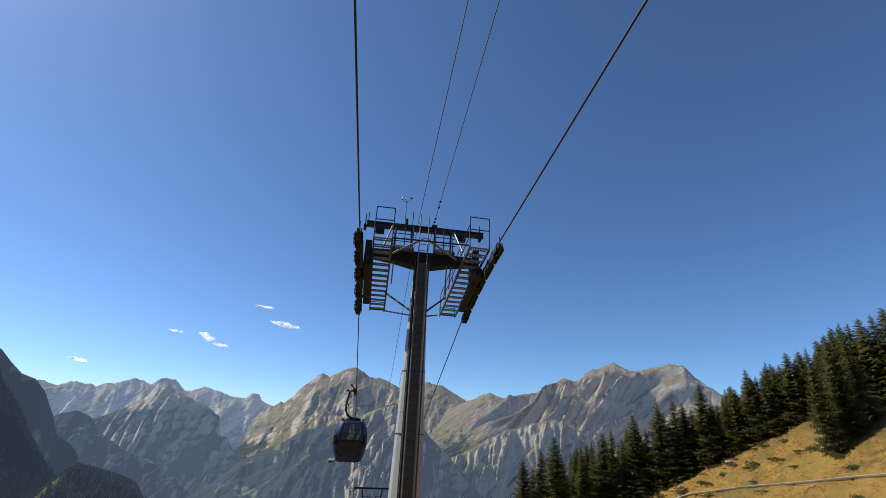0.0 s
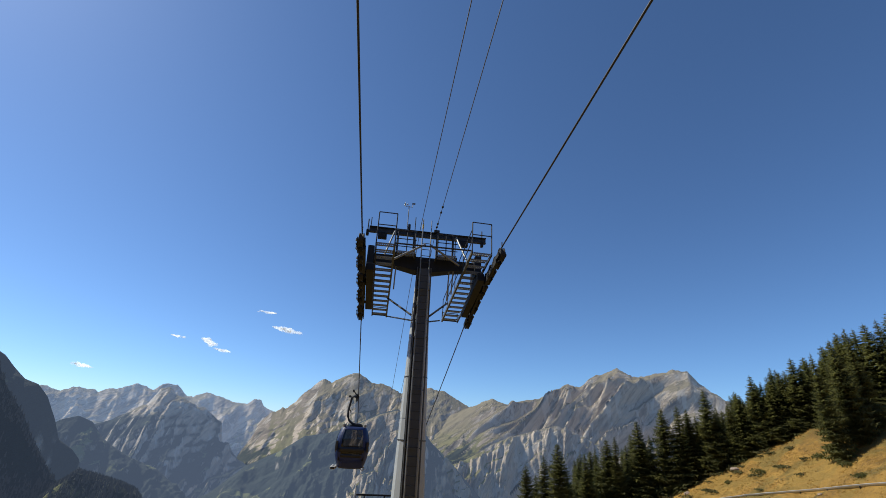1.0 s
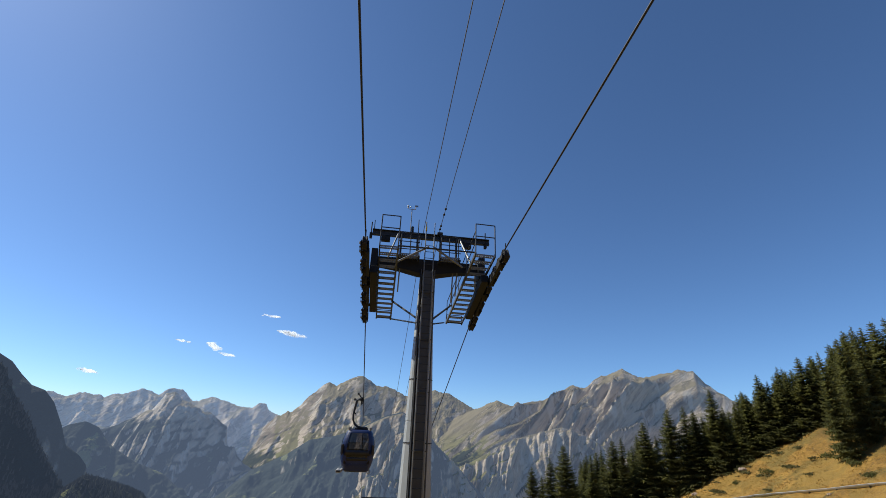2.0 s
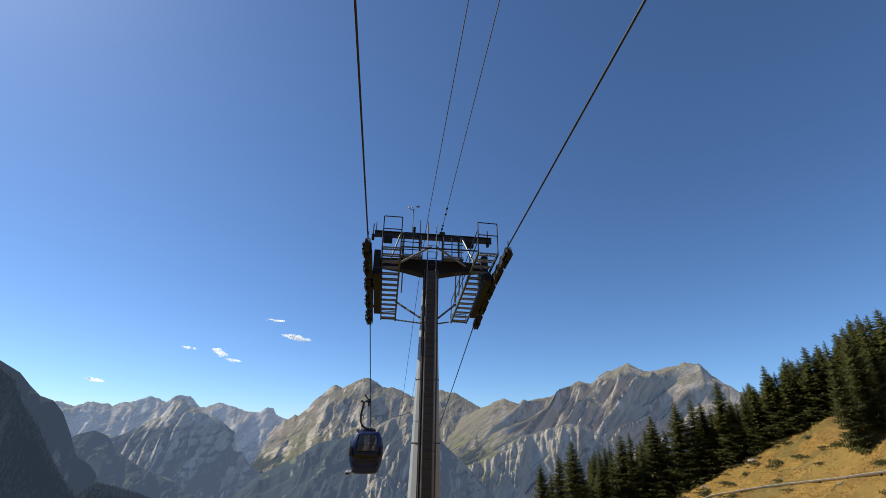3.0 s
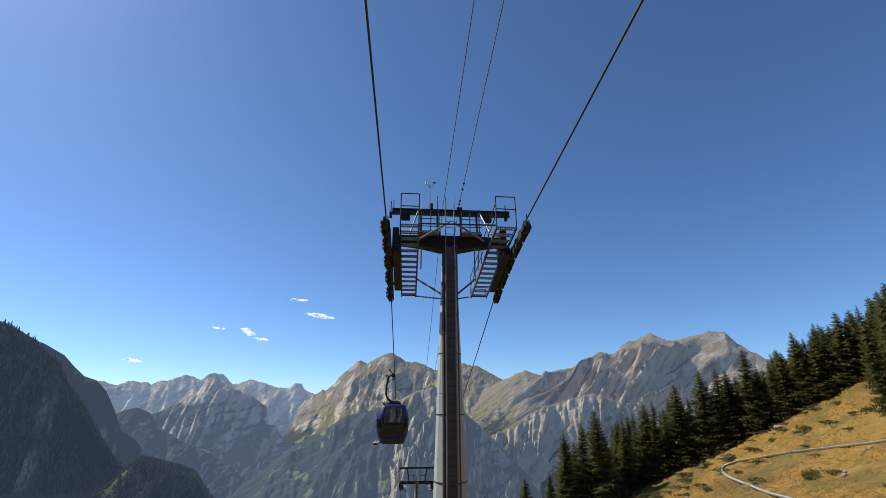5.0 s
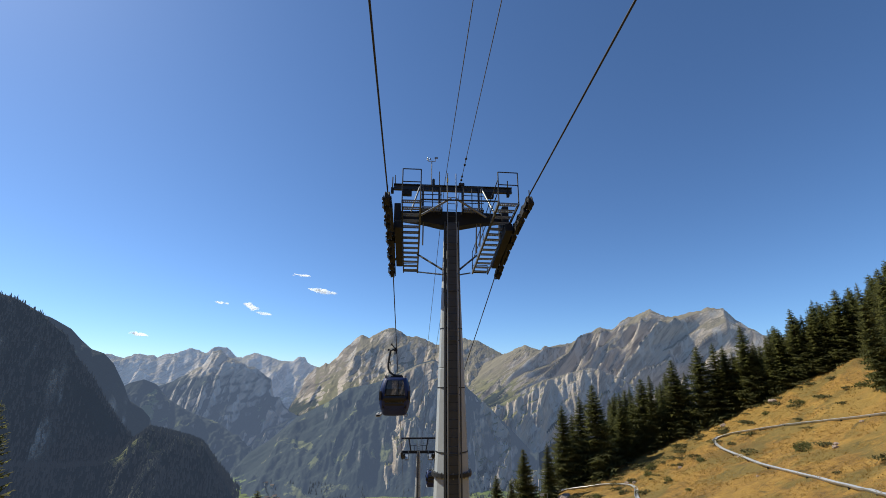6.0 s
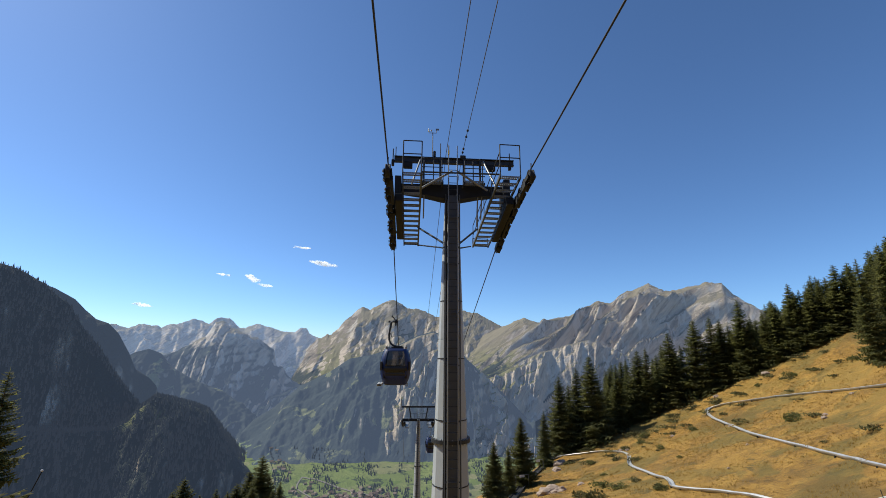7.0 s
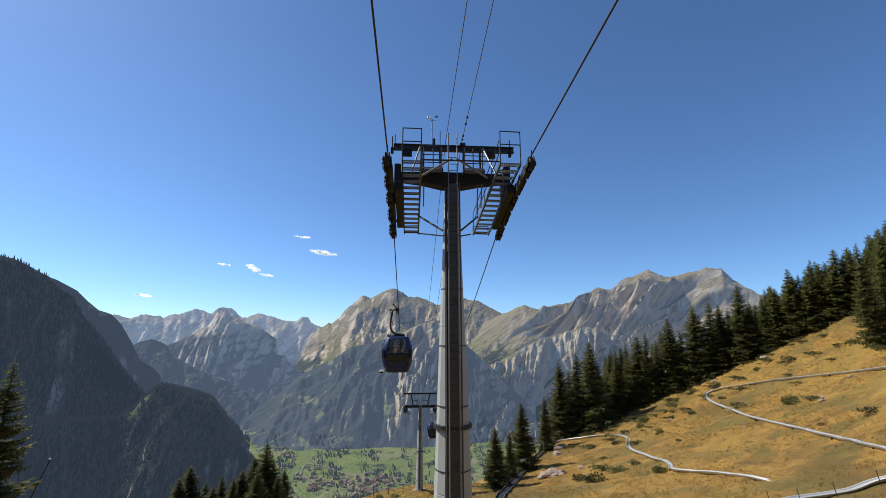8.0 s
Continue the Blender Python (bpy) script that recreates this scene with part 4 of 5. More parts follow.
    box(bm, (-0.5, -0.34, TOP), (0.5, 0.34, TOP + 0.05), bevel=0.02)
    part("roof_plate", bm, DARKSTEEL, t)
    for x, y in ((-0.66, -0.66), (0.66, -0.66), (-0.66, 0.66), (0.66, 0.66)):
        bm = new_bm()
        lathe(bm, [(0.05, TOP - 0.03), (0.055, TOP + 0.05), (0.075, TOP + 0.06), (0.075, TOP + 0.13), (0.05, TOP + 0.15)], 12, m=Matrix.Translation((x, y, 0)))
        part("roof_buffer", bm, GALV, t)
    # hanger arm bowed to the outside, then the damper bracket
    pts = [(-0.16, 0, 0.02), (-0.36, 0, -0.02), (-0.42, 0, -0.12), (-0.50, 0, -0.55), (-0.55, 0, -0.95), (-0.53, 0, -1.25), (-0.42, 0, -1.5), (-0.22, 0, -1.66), (0.05, 0, -1.72), (0.42, 0, -1.74)]
    arm = part("hanger_arm", tube(new_bm(), pts, 0.07, 12), FRAME, t, "curved grey tubular hanger arm", smooth=True)
    bm = new_bm()
    box(bm, (-0.35, -0.12, -1.82), (0.5, 0.12, -1.74), bevel=0.03)
    for x in (-0.25, 0.4):
        box(bm, (x - 0.05, -0.2, -1.86), (x + 0.05, 0.2, -1.78), bevel=0.02)
    part("damper_bracket", bm, DARKSTEEL, t)
    bm = new_bm()
    box(bm, (-0.2, -0.22, -0.11), (0.05, 0.22, 0.03), bevel=0.03)
    box(bm, (-0.14, -0.08, 0.03), (0.03, 0.08, 0.15), bevel=0.03)
    tube(bm, [(-0.1, 0, 0.05), (-0.3, 0, 0.3), (-0.34, 0, 0.34)], 0.035, 8)
    tube(bm, [(-0.12, 0.15, -0.05), (-0.12, 0.15, -0.32)], 0.035, 8)
    tube(bm, [(0.0, -0.12, -0.05), (-0.02, -0.12, -0.28)], 0.045, 8)
    part("rope_grip", bm, DARKSTEEL, t, "dark steel rope grip with levers")
    for p in ((-0.36, 0, 0.36), (-0.56, 0, 0.0)):
        bm = new_bm()
        lathe(bm, [(0.03, -0.06), (0.07, -0.05), (0.07, 0.05), (0.03, 0.06)], 14, axis="X", m=Matrix.Translation(p))
        part("guide_roller", bm, RUBBER, t)
    bar(t, "roller_axle", (-0.36, 0, -0.02), (-0.56, 0, 0.0), 0.03, GALV)
    bm = new_bm()
    tube(bm, [(-0.53, -0.05, -0.8), (-0.4, -0.08, -0.9), (-0.36, -0.08, -1.05)], 0.03, 8)
    part("door_lever", bm, DARKSTEEL, t)
    # ski rack on the door side, handle rail opposite
    bm = new_bm()
    box(bm, (-1.2, -0.85, TOP - H - 0.06), (-0.86, 0.85, TOP - H + 0.10), bevel=0.06)
    rack = part("ski_rack", bm, GREYP, t, "pale grey plastic ski and boot rack")
    for i in range(5):
        bm = new_bm()
        lathe(bm, [(0.055, -0.062), (0.07, -0.06), (0.07, 0.064), (0.055, 0.068)], 12, m=Matrix.Translation((-1.02, -0.6 + 0.3 * i, TOP - H + 0.04)))
        part("rack_hole", bm, BLACKP, rack)
    bm = new_bm()
    box(bm, (-1.14, -0.885, TOP - H - 0.03), (-0.92, -0.845, TOP - H + 0.07), bevel=0.018)
    part("rack_end", bm, BLACKP, rack)
    bm = new_bm()
    tube(bm, [(0.66, -0.8, TOP - H + 0.0), (0.8, -0.86, TOP - H - 0.05), (0.86, -0.8, TOP - H + 0.02), (0.88, 0.7, TOP - H + 0.02), (0.75, 0.78, TOP - H - 0.04)], 0.032, 8)
    part("hand_rail", bm, GREYP, t)
    # drain holes under the floor
    hole = bpy.data.meshes.new("drain_hole")
    bm = new_bm()
    lathe(bm, [(0.03, -0.004), (0.034, -0.002), (0.034, 0.004), (0.03, 0.006)], 10)
    bm.to_mesh(hole)
    bm.free()
    hole.materials.append(BLACKP)
    for y in (-0.55, 0.55):
        for i in range(9):
            place("drain_hole", hole, t, (-0.6 + 0.15 * i, y + 0.05 * (i % 2), TOP - H - 0.006))
    # benches and the door edges
    for s in (-1, 1):
        bm = new_bm()
        box(bm, (-0.78, s * 0.78 - 0.18, TOP - H + 0.45), (0.78, s * 0.78 + 0.14, TOP - H + 0.53), bevel=0.03)
        box(bm, (-0.78, s * 0.93 - 0.03, TOP - H + 0.5), (0.78, s * 0.93 + 0.03, TOP - H + 0.86), bevel=0.025)
        part("bench", bm, SEAT, t, "brown upholstered slatted bench")
    bm = new_bm()
    for y in (-0.4, 0.4, 0.0):
        tube(bm, [(-half(0.08)[0] - 0.005, y, TOP - H * 0.08), (-half(0.3)[0] - 0.005, y, TOP - H * 0.3), (-half(0.46)[0] - 0.012, y, TOP - H * 0.46),
                  (-half(0.7)[0] - 0.005, y, TOP - H * 0.7), (-half(0.93)[0] - 0.005, y, TOP - H * 0.93)], 0.014, 6)
    part("door_seal", bm, BLACKP, t)
    return t


CY = 30.3
first_cabin = cabin(pose(XL, CY, rope_z(CY)))
second = copy_thing(first_cabin, pose(XR - 0.15, 79.5, rope_z(79.5), 0, 0, 180))
second["label"] = "distant blue gondola cabin climbing behind the lower tower"

# ---- toboggan run on the meadow ----
def spline(pts, n=8):
    """A smooth curve through plan points, laid on the ground."""
    P = [Vector((*p, 0)) for p in pts]
    out = []
    for i in range(len(P) - 1):
        a, b, c, d = P[max(i - 1, 0)], P[i], P[i + 1], P[min(i + 2, len(P) - 1)]
        for j in range(n):
            t = j / n
            q = 0.5 * ((2 * b) + (c - a) * t + (2 * a - 5 * b + 4 * c - d) * t * t + (3 * b - a - 3 * c + d) * t**3)
            out.append(q)
    out.append(P[-1])
    return [Vector((q.x, q.y, gz(q.x, q.y))) for q in out]


def sweep(bm, path, section):
    """Pushes an open cross-section (sideways, up) along a path."""
    rings = []
    for i, p in enumerate(path):
        d = path[min(i + 1, len(path) - 1)] - path[max(i - 1, 0)]
        s = Vector((d.y, -d.x, 0)).normalized()
        rings.append([bm.verts.new(p + s * a + Vector((0, 0, b))) for a, b in section])
    for A, B in zip(rings, rings[1:]):
        for k in range(len(section)):
            bm.faces.new((A[k], A[(k + 1) % len(section)], B[(k + 1) % len(section)], B[k]))
    bm.faces.new(rings[0])
    bm.faces.new(rings[-1][::-1])
    return bm


TROUGH = [(a * 0.54, b * 0.75) for a, b in [(-0.66, 0.34), (-0.58, 0.40), (-0.50, 0.36), (-0.40, 0.22), (-0.2, 0.12), (0.0, 0.1), (0.2, 0.12), (0.40, 0.22), (0.50, 0.36), (0.58, 0.40), (0.66, 0.34),
          (0.5, 0.12), (0.3, -0.02), (0.0, -0.15), (-0.3, -0.02), (-0.5, 0.12)]]
TRACK = [(-0.55, 0.05), (-0.55, 0.34), (-0.42, 0.34), (-0.40, 0.2), (0.40, 0.2), (0.42, 0.34), (0.55, 0.34), (0.55, -0.1), (-0.55, -0.1)]


def run(pts, label, section=TROUGH, mat=STEELRAIL, supports=True):
    t = thing("toboggan_run", label, "toboggan run", "toboggan runs")
    path = spline(pts)
    # the bed is levelled over the small bumps of the ground
    level = [sum(path[min(max(i + k, 0), len(path) - 1)].z for k in range(-4, 5)) / 9 for i in range(len(path))]
    for p, z in zip(path, level):
        p.z = max(z, p.z - 0.1) + 0.05
    if section is TROUGH:
        # the end dips behind the grass
        for k in range(8):
            path[-1 - k].z -= 0.55 * (1 - k / 8)
    part("trough", sweep(new_bm(), path, section), mat, t, smooth=False)
    if supports:
        for i in range(2, len(path) - 2, 5):
            p = path[i]
            bm = new_bm()
            box(bm, (p.x - 0.3, p.y - 0.06, p.z - 0.4), (p.x + 0.3, p.y + 0.06, p.z + 0.02), bevel=0.015)
            part("support", bm, DARKSTEEL, t)
    return t


LABEL = "shiny steel summer toboggan trough winding over the grass"
HAUL = [(12.2, 62.0), (16.4, 72.9), (21.3, 85.2), (27.0, 97.3), (33.4, 108.7)]
haul = run(HAUL, "dark straight toboggan haul track climbing the meadow", TRACK, RUBBER)
for s in (-0.5, 0.5):
    rail = [p + Vector((s, -s * 0.55, 0.36)) for p in spline(HAUL)]
    part("guide_rail", tube(new_bm(), rail, 0.05, 6), GALV, haul)
run([(33.4, 108.7), (37.3, 110.0), (41.7, 106.8), (44.4, 103.1), (45.9, 96.5), (44.6, 89.5), (40.2, 80.2), (38.6, 71.5), (37.6, 66.0), (36.4, 61.6), (35.3, 58.6), (36.3, 53.6), (36.9, 47.1), (37.5, 43.0)], LABEL)
run([(72.5, 52), (72.0, 61.3), (72.7, 69.8), (72.0, 78.1), (71.3, 87.3), (69.3, 94.0), (66.9, 95.6), (63.5, 89.5), (60.3, 80.0), (55.6, 68.0), (51.7, 53.3), (48.1, 44.5), (46.7, 41.3), (44, 34)], LABEL)
low_run = run([(43, 31), (39.0, 34.9), (36.7, 36.1), (33.1, 37.9), (28, 39)], LABEL)
for x, y in ((38.2, 34.6), (35.6, 36.0), (33.4, 37.2), (31.2, 37.9)):
    bar(low_run, "marker_post", (x, y, gz(x, y) - 0.3), (x - 0.25, y, gz(x, y) + 1.15), 0.03, FRAME, "thin dark marker post")


def gate(x, y):
    t = thing("track_gate", "small white sign board on two thin posts over track", "sign", "track signs", at=pose(x, y, gz(x, y), 0, 0, 12))
    for s in (-1.3, 1.3):
        bar(t, "post", (s, 0, -0.2), (s, 0, 2.3), 0.05, GALV)
    bm = new_bm()
    box(bm, (-0.5, -0.02, 1.75), (0.5, 0.02, 2.25), bevel=0.01)
    part("board", bm, SIGN, t)
    bar(t, "crossbar", (-1.3, 0.04, 2.25), (1.3, 0.04, 2.25), 0.04, GALV)


gate(21.6, 85.5)
gate(29.8, 103.0)


# ---- rocks ----
def boulder(x, y, size, seed, flat=0.6):
    random.seed(seed)
    bm = new_bm()
    bmesh.ops.create_icosphere(bm, subdivisions=3, radius=1)
    for v in bm.verts:
        n = noise.noise(v.co * 1.3 + Vector((seed, 0, 0))) * 0.45 + noise.noise(v.co * 3.7 + Vector((0, seed, 0))) * 0.2
        v.co = v.co * (1 + n)
        v.co = Vector((v.co.x * size, v.co.y * size * 0.8, max(v.co.z, -0.5) * size * flat))
    ob = part("boulder", bm, ROCK)
    ob.location = (x, y, gz(x, y) + 0.1 * size)
    return tagged(ob, "pale weathered limestone boulder lying in dry grass", "boulder", "boulders")


for i, (x, y, s) in enumerate([(22.9, 75.5, 1.5), (24.4, 76.6, 1.7), (25.6, 75.8, 1.1), (24.2, 74.4, 0.8), (34.6, 103.5, 1.3), (35.8, 104.5, 1.1), (32.4, 97.8, 1.0), (82.4, 95.5, 1.1), (73.3, 101, 0.8), (63, 63.5, 0.6), (64.2, 64.4, 0.5),
                                (46.5, 96.5, 0.7), (47.5, 95.4, 0.6), (29.8, 77.4, 0.7), (52, 66, 0.3), (60, 80, 0.35), (44, 60, 0.3), (71, 66, 0.4), (56, 92, 0.5)]):
    boulder(x, y, s * 0.9, 5 + i * 3)


# ---- trees ----
def spruce_crown(h, width, seed):
    """Boughs in whorls, each a drooping spray with side twigs and hanging fringe."""
    rng = np.random.default_rng(seed)
    V, F = [], []

    def tri(a, b, c):
        n = len(V)
        V.extend((a, b, c))
        F.append((n, n + 1, n + 2))

    u, lean = 0.06, rng.uniform(-0.1, 0.1)
    while u < 0.985:
        reach = width * ((1 - u) ** 0.78) * (0.75 + 0.25 * min(1, u / 0.12))
        count = int(9 + 6 * (1 - u) ** 0.5)
        spin = rng.uniform(0, 6.28)
        for b in range(count):
            if rng.uniform() < 0.12:
                continue
            L = reach * rng.uniform(0.5, 1.28) + 0.12
            a = spin + 6.283 * b / count + rng.uniform(-0.3, 0.3)
            z0 = h * (u + rng.uniform(-0.012, 0.012))
            d = np.array([math.cos(a), math.sin(a), 0.0])
            s = np.array([-d[1], d[0], 0.0])
            droop = L * (0.42 - 0.55 * u) + rng.uniform(-0.06, 0.10) * L
            m = 6 if L > 1.0 else 4
            spine = []
            for j in range(m + 1):
                k = j / m
                spine.append(d * L * k + np.array([0, 0, z0 - droop * (k**1.2) + 0.16 * L * k**3]))
            for j in range(m):
                k = (j + 0.5) / m
                w = L * (0.40 * math.sin(math.pi * min(1, k * 0.85 + 0.18)) + 0.05)
                p, q = spine[j], spine[j + 1]
                for sg in (-1, 1):
                    tip = p + (q - p) * 1.5 + s * sg * w * rng.uniform(0.7, 1.25) + np.array([0, 0, -w * rng.uniform(0.15, 0.55)])
                    tri(p, q, tip)
                hang = np.array([0, 0, -L * rng.uniform(0.16, 0.36) * (1 - 0.5 * k)])
                tri(p, q, (p + q) / 2 + hang + s * rng.uniform(-0.12, 0.12) * L)
            tri(spine[-1], spine[-2] + s * 0.05 * L, spine[-1] + d * 0.12 * L + np.array([0, 0, 0.04 * L]))
        u += (0.015 + 0.016 * (1 - u)) * rng.uniform(0.8, 1.2) * (16 / h) ** 0.4
    tri(np.array([0.05, 0, h * 0.95]), np.array([-0.05, 0.03, h * 0.95]), np.array([0, 0, h * 1.01]))
    tri(np.array([0.0, 0.05, h * 0.95]), np.array([0, -0.05, h * 0.95]), np.array([0, 0, h * 1.01]))
    me = bpy.data.meshes.new("crown")
    me.from_pydata([tuple(v) for v in V], [], F)
    me.materials.append(NEEDLES)
    return me


def spruce(h, width, seed, label):
    t = thing("spruce", label, "tree", "spruces")
    random.seed(seed)
    bm = new_bm()
    tube(bm, [(0, 0, -1.2), (0, 0, 0.4), (0.03, 0, h * 0.5), (0, 0, h * 0.97)], 0.016 * h + 0.05, 9, r_end=0.02)
    part("trunk", bm, BARK, t, smooth=True)
    ob = new("crown", spruce_crown(h, width, seed))
    ob.parent = t
    return t


KINDS = [spruce(18, 3.7, 11, "tall dark green spruce with drooping boughs on slope"),
         spruce(18, 3.2, 12, "slender dark green spruce at the meadow's edge"),
         spruce(18, 4.3, 13, "broad dark spruce with ragged drooping branches"),
         spruce(18, 2.9, 14, "narrow pointed spruce among darker trees"),
         spruce(18, 3.9, 15, "full olive green spruce in low sunlight")]
USED = set()


def plant(x, y, h, kind, fat=1.0):
    k = h / 18
    src = KINDS[kind % len(KINDS)]
    at = pose(x, y, gz(x, y) - 0.1, 0, 0, random.uniform(0, 360))
    size = Matrix.Diagonal((k * fat, k * fat, k, 1))
    if kind % len(KINDS) in USED:
        tree = copy_thing(src, at)
    else:
        USED.add(kind % len(KINDS))
        tree = src
    tree.matrix_basis = at @ size
    return tree


random.seed(77)
# along the brow: place and height
for i, (x, y, h) in enumerate([(13.9, 73, 9.3), (17.8, 80, 8.4), (22.2, 88, 12.8), (32.5, 106, 12.6), (39.4, 114, 18.9), (43.4, 118, 17.2), (45.0, 116, 21.0), (47.2, 112, 21.7), (51.4, 117, 15.0), (55.4, 120, 13.0),
                               (55.3, 114, 17.1), (60.3, 118, 15.4), (62.2, 115, 18.3), (63.0, 112, 17.6), (68.2, 116, 15.3), (69.1, 111, 18.9), (73.5, 113, 14.9), (74.6, 108, 19.7), (77.8, 106, 18.4), (80.4, 106, 16.9),
                               (83.1, 102, 19.1), (82.7, 106, 14.8), (85.2, 102, 13.2), (86.4, 98.6, 13.7), (88.4, 97.5, 14.8), (90.3, 94.2, 16.5), (92.4, 93.7, 14.3), (92.6, 91.4, 13.3), (94.2, 90.3, 14.0), (95.9, 90.0, 14.9),
                               (96.1, 87.7, 16.5), (97.3, 87.0, 15.0), (99.9, 84.1, 15.7), (99.9, 81.2, 18.2), (101.7, 80.3, 20.9), (101.5, 78.7, 19.6), (103.3, 77.7, 21.0), (103.5, 75.5, 20.8), (105.1, 74.0, 21.4), (107.3, 73.0, 22.5), (112.5, 74.0, 23.6),
                               (81.5, 70, 18.6), (86.6, 70, 18.6), (91.0, 70, 18.7)]):
    plant(x, y, h, i, 0.82 if y == 70 else 1.08 + 0.2 * (i % 3 == 0))
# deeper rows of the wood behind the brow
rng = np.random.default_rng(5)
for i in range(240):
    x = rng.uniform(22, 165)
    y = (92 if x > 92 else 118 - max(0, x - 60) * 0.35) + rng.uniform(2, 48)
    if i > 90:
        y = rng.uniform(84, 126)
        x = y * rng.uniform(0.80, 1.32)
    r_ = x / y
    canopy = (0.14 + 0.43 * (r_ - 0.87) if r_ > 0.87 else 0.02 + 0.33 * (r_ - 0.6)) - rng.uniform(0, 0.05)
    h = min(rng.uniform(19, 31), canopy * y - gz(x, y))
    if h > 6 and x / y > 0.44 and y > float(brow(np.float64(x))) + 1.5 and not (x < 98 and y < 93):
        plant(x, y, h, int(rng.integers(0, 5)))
# on the falling ground to the left
for i, (x, y, h) in enumerate([(-30.6, 36, 20.4), (-28.5, 62, 11.2), (-25.2, 64, 9.0), (-21.2, 60, 9.5), (-19.0, 62, 12.3), (-17.5, 66, 8.5), (-20.8, 63, 10.7), (-28.1, 66, 8.7), (-28.8, 60, 9.7), (-18.3, 63, 9.9), (-21.5, 58, 8.8), (-18.6, 58, 9.0), (-16.8, 60, 7.8), (-24.6, 60, 8.2), (-35.3, 36, 19.9)]):
    plant(x, y, h, i + 1, 1.0 if x < -28 and y < 40 else 1.4)


HEATH = plain("bilberry_heath", (0.12, 0.11, 0.034), 0.9, 0.0, 0.5, 2.0)


def shrub(x, y, size, seed, mat, flat=0.6, spread=1.0):
    rng = np.random.default_rng(seed)
    V, F = [], []
    for i in range(420):
        d = rng.normal(size=3)
        d /= np.linalg.norm(d)
        d[2] = abs(d[2]) * flat
        p = d * size * rng.uniform(0.4, 1.0) ** 0.7 * (1 + 0.35 * math.sin(3.1 * d[0] + seed))
        p[0] *= spread
        a, b = rng.normal(size=3) * size * 0.11, rng.normal(size=3) * size * 0.11
        n = len(V)
        V += [tuple(p), tuple(p + a), tuple(p + b)]
        F.append((n, n + 1, n + 2))
    me = bpy.data.meshes.new("foliage")
    me.from_pydata(V, [], F)
    me.materials.append(mat)
    t = thing("shrub", "low dark green juniper shrub in the meadow", "shrub", "shrubs", at=pose(x, y, gz(x, y)))
    ob = new("foliage", me)
    ob.parent = t
    bm = new_bm()
    for k in range(4):
        tube(bm, [(0, 0, -0.2), (0.4 * size * math.cos(k * 1.6), 0.4 * size * math.sin(k * 1.6), 0.5 * size)], 0.05, 5, r_end=0.02)
    part("stem", bm, BARK, t)


for i, (x, y, s) in enumerate([(30.5, 70.5, 1.5), (31.5, 67, 1.3), (34.2, 60.5, 1.1), (62.4, 68.6, 1.5), (63.8, 69.6, 1.1), (79.5, 85.6, 1.5), (81, 82, 1.1), (84, 76, 1.3), (54.5, 101, 1.4), (51.5, 97, 1.2), (48.5, 84, 1.0),
                                (38, 92, 1.0), (26, 84, 0.8), (75, 62, 1.2), (77, 92, 1.0), (70, 97, 1.0), (58, 88, 1.1), (46, 74, 0.6), (66, 55, 0.9), (80, 68, 1.4), (35, 80, 0.7), (7.5, 71.5, 0.7), (3.5, 72.5, 0.5), (-4.5, 73, 0.9), (-2.0, 72, 0.8)]):
    shrub(x, y, s, 300 + i, NEEDLES)
for i, (x, y, s, wide) in enumerate([(59.6, 100.2, 1.4, 2.2), (56.6, 92.7, 1.3, 2.4), (26.6, 64.9, 1.9, 1.1), (25.8, 67.5, 1.5, 1.2), (35.3, 68.7, 0.9, 1.4), (80.9, 80.5, 1.1, 2.4), (37.8, 92.3, 1.2, 1.9),
                                      (43.3, 83.7, 1.3, 1.6), (58.3, 52.1, 1.2, 2.2), (34.3, 60.8, 1.0, 1.2), (47.8, 83.9, 0.5, 1.0), (66, 93, 1.2, 2.5), (72, 98, 1.1, 2.2)]):
    shrub(x, y, s, 350 + i, HEATH, 0.4, wide)
# heath: low mats of bilberry and juniper below the wood
rng = np.random.default_rng(64)
for i in range(80):
    x = rng.uniform(30, 90)
    y = float(brow(np.float64(x))) - rng.exponential(11) - 1.5
    if y > 45:
        shrub(x, y, rng.uniform(0.4, 1.4), 400 + i, HEATH, 0.33, rng.uniform(1.2, 2.8))


# ---- dry grass tussocks ----
def tussocks(count, seed, mat):
    rng = np.random.default_rng(seed)
    x = rng.uniform(-14, 95, count)
    y = rng.uniform(26, 112, count)
    clump = fbm(x / 5, y / 5, 3, 51)
    keep = clump + rng.uniform(-0.12, 0.12, count) > 0.43
    x, y = x[keep], y[keep]
    z = ground_z(x, y)
    n = len(x)
    V, F = [], []
    size = rng.uniform(0.08, 0.21, n)
    for k in range(6):
        a = rng.uniform(0, 6.283, n)
        w = size * 0.22
        out = size * rng.uniform(0.2, 0.9, n)
        bx, by = x + rng.normal(0, 0.16, n), y + rng.normal(0, 0.16, n)
        p0 = np.stack([bx - np.sin(a) * w, by + np.cos(a) * w, z - 0.05], 1)
        p1 = np.stack([bx + np.sin(a) * w, by - np.cos(a) * w, z - 0.05], 1)
        p2 = np.stack([bx + np.cos(a) * out, by + np.sin(a) * out, z + size], 1)
        V.append(np.stack([p0, p1, p2], 1).reshape(-1, 3))
    V = np.concatenate(V)
    F = np.arange(len(V)).reshape(-1, 3)
    me = bpy.data.meshes.new("grass_tussocks")
    me.from_pydata(V.tolist(), [], F.tolist())
    me.materials.append(mat)
    return tagged(new("grass_tussocks", me), "dry golden grass tussocks over the whole meadow", "grass", kind="stuff")


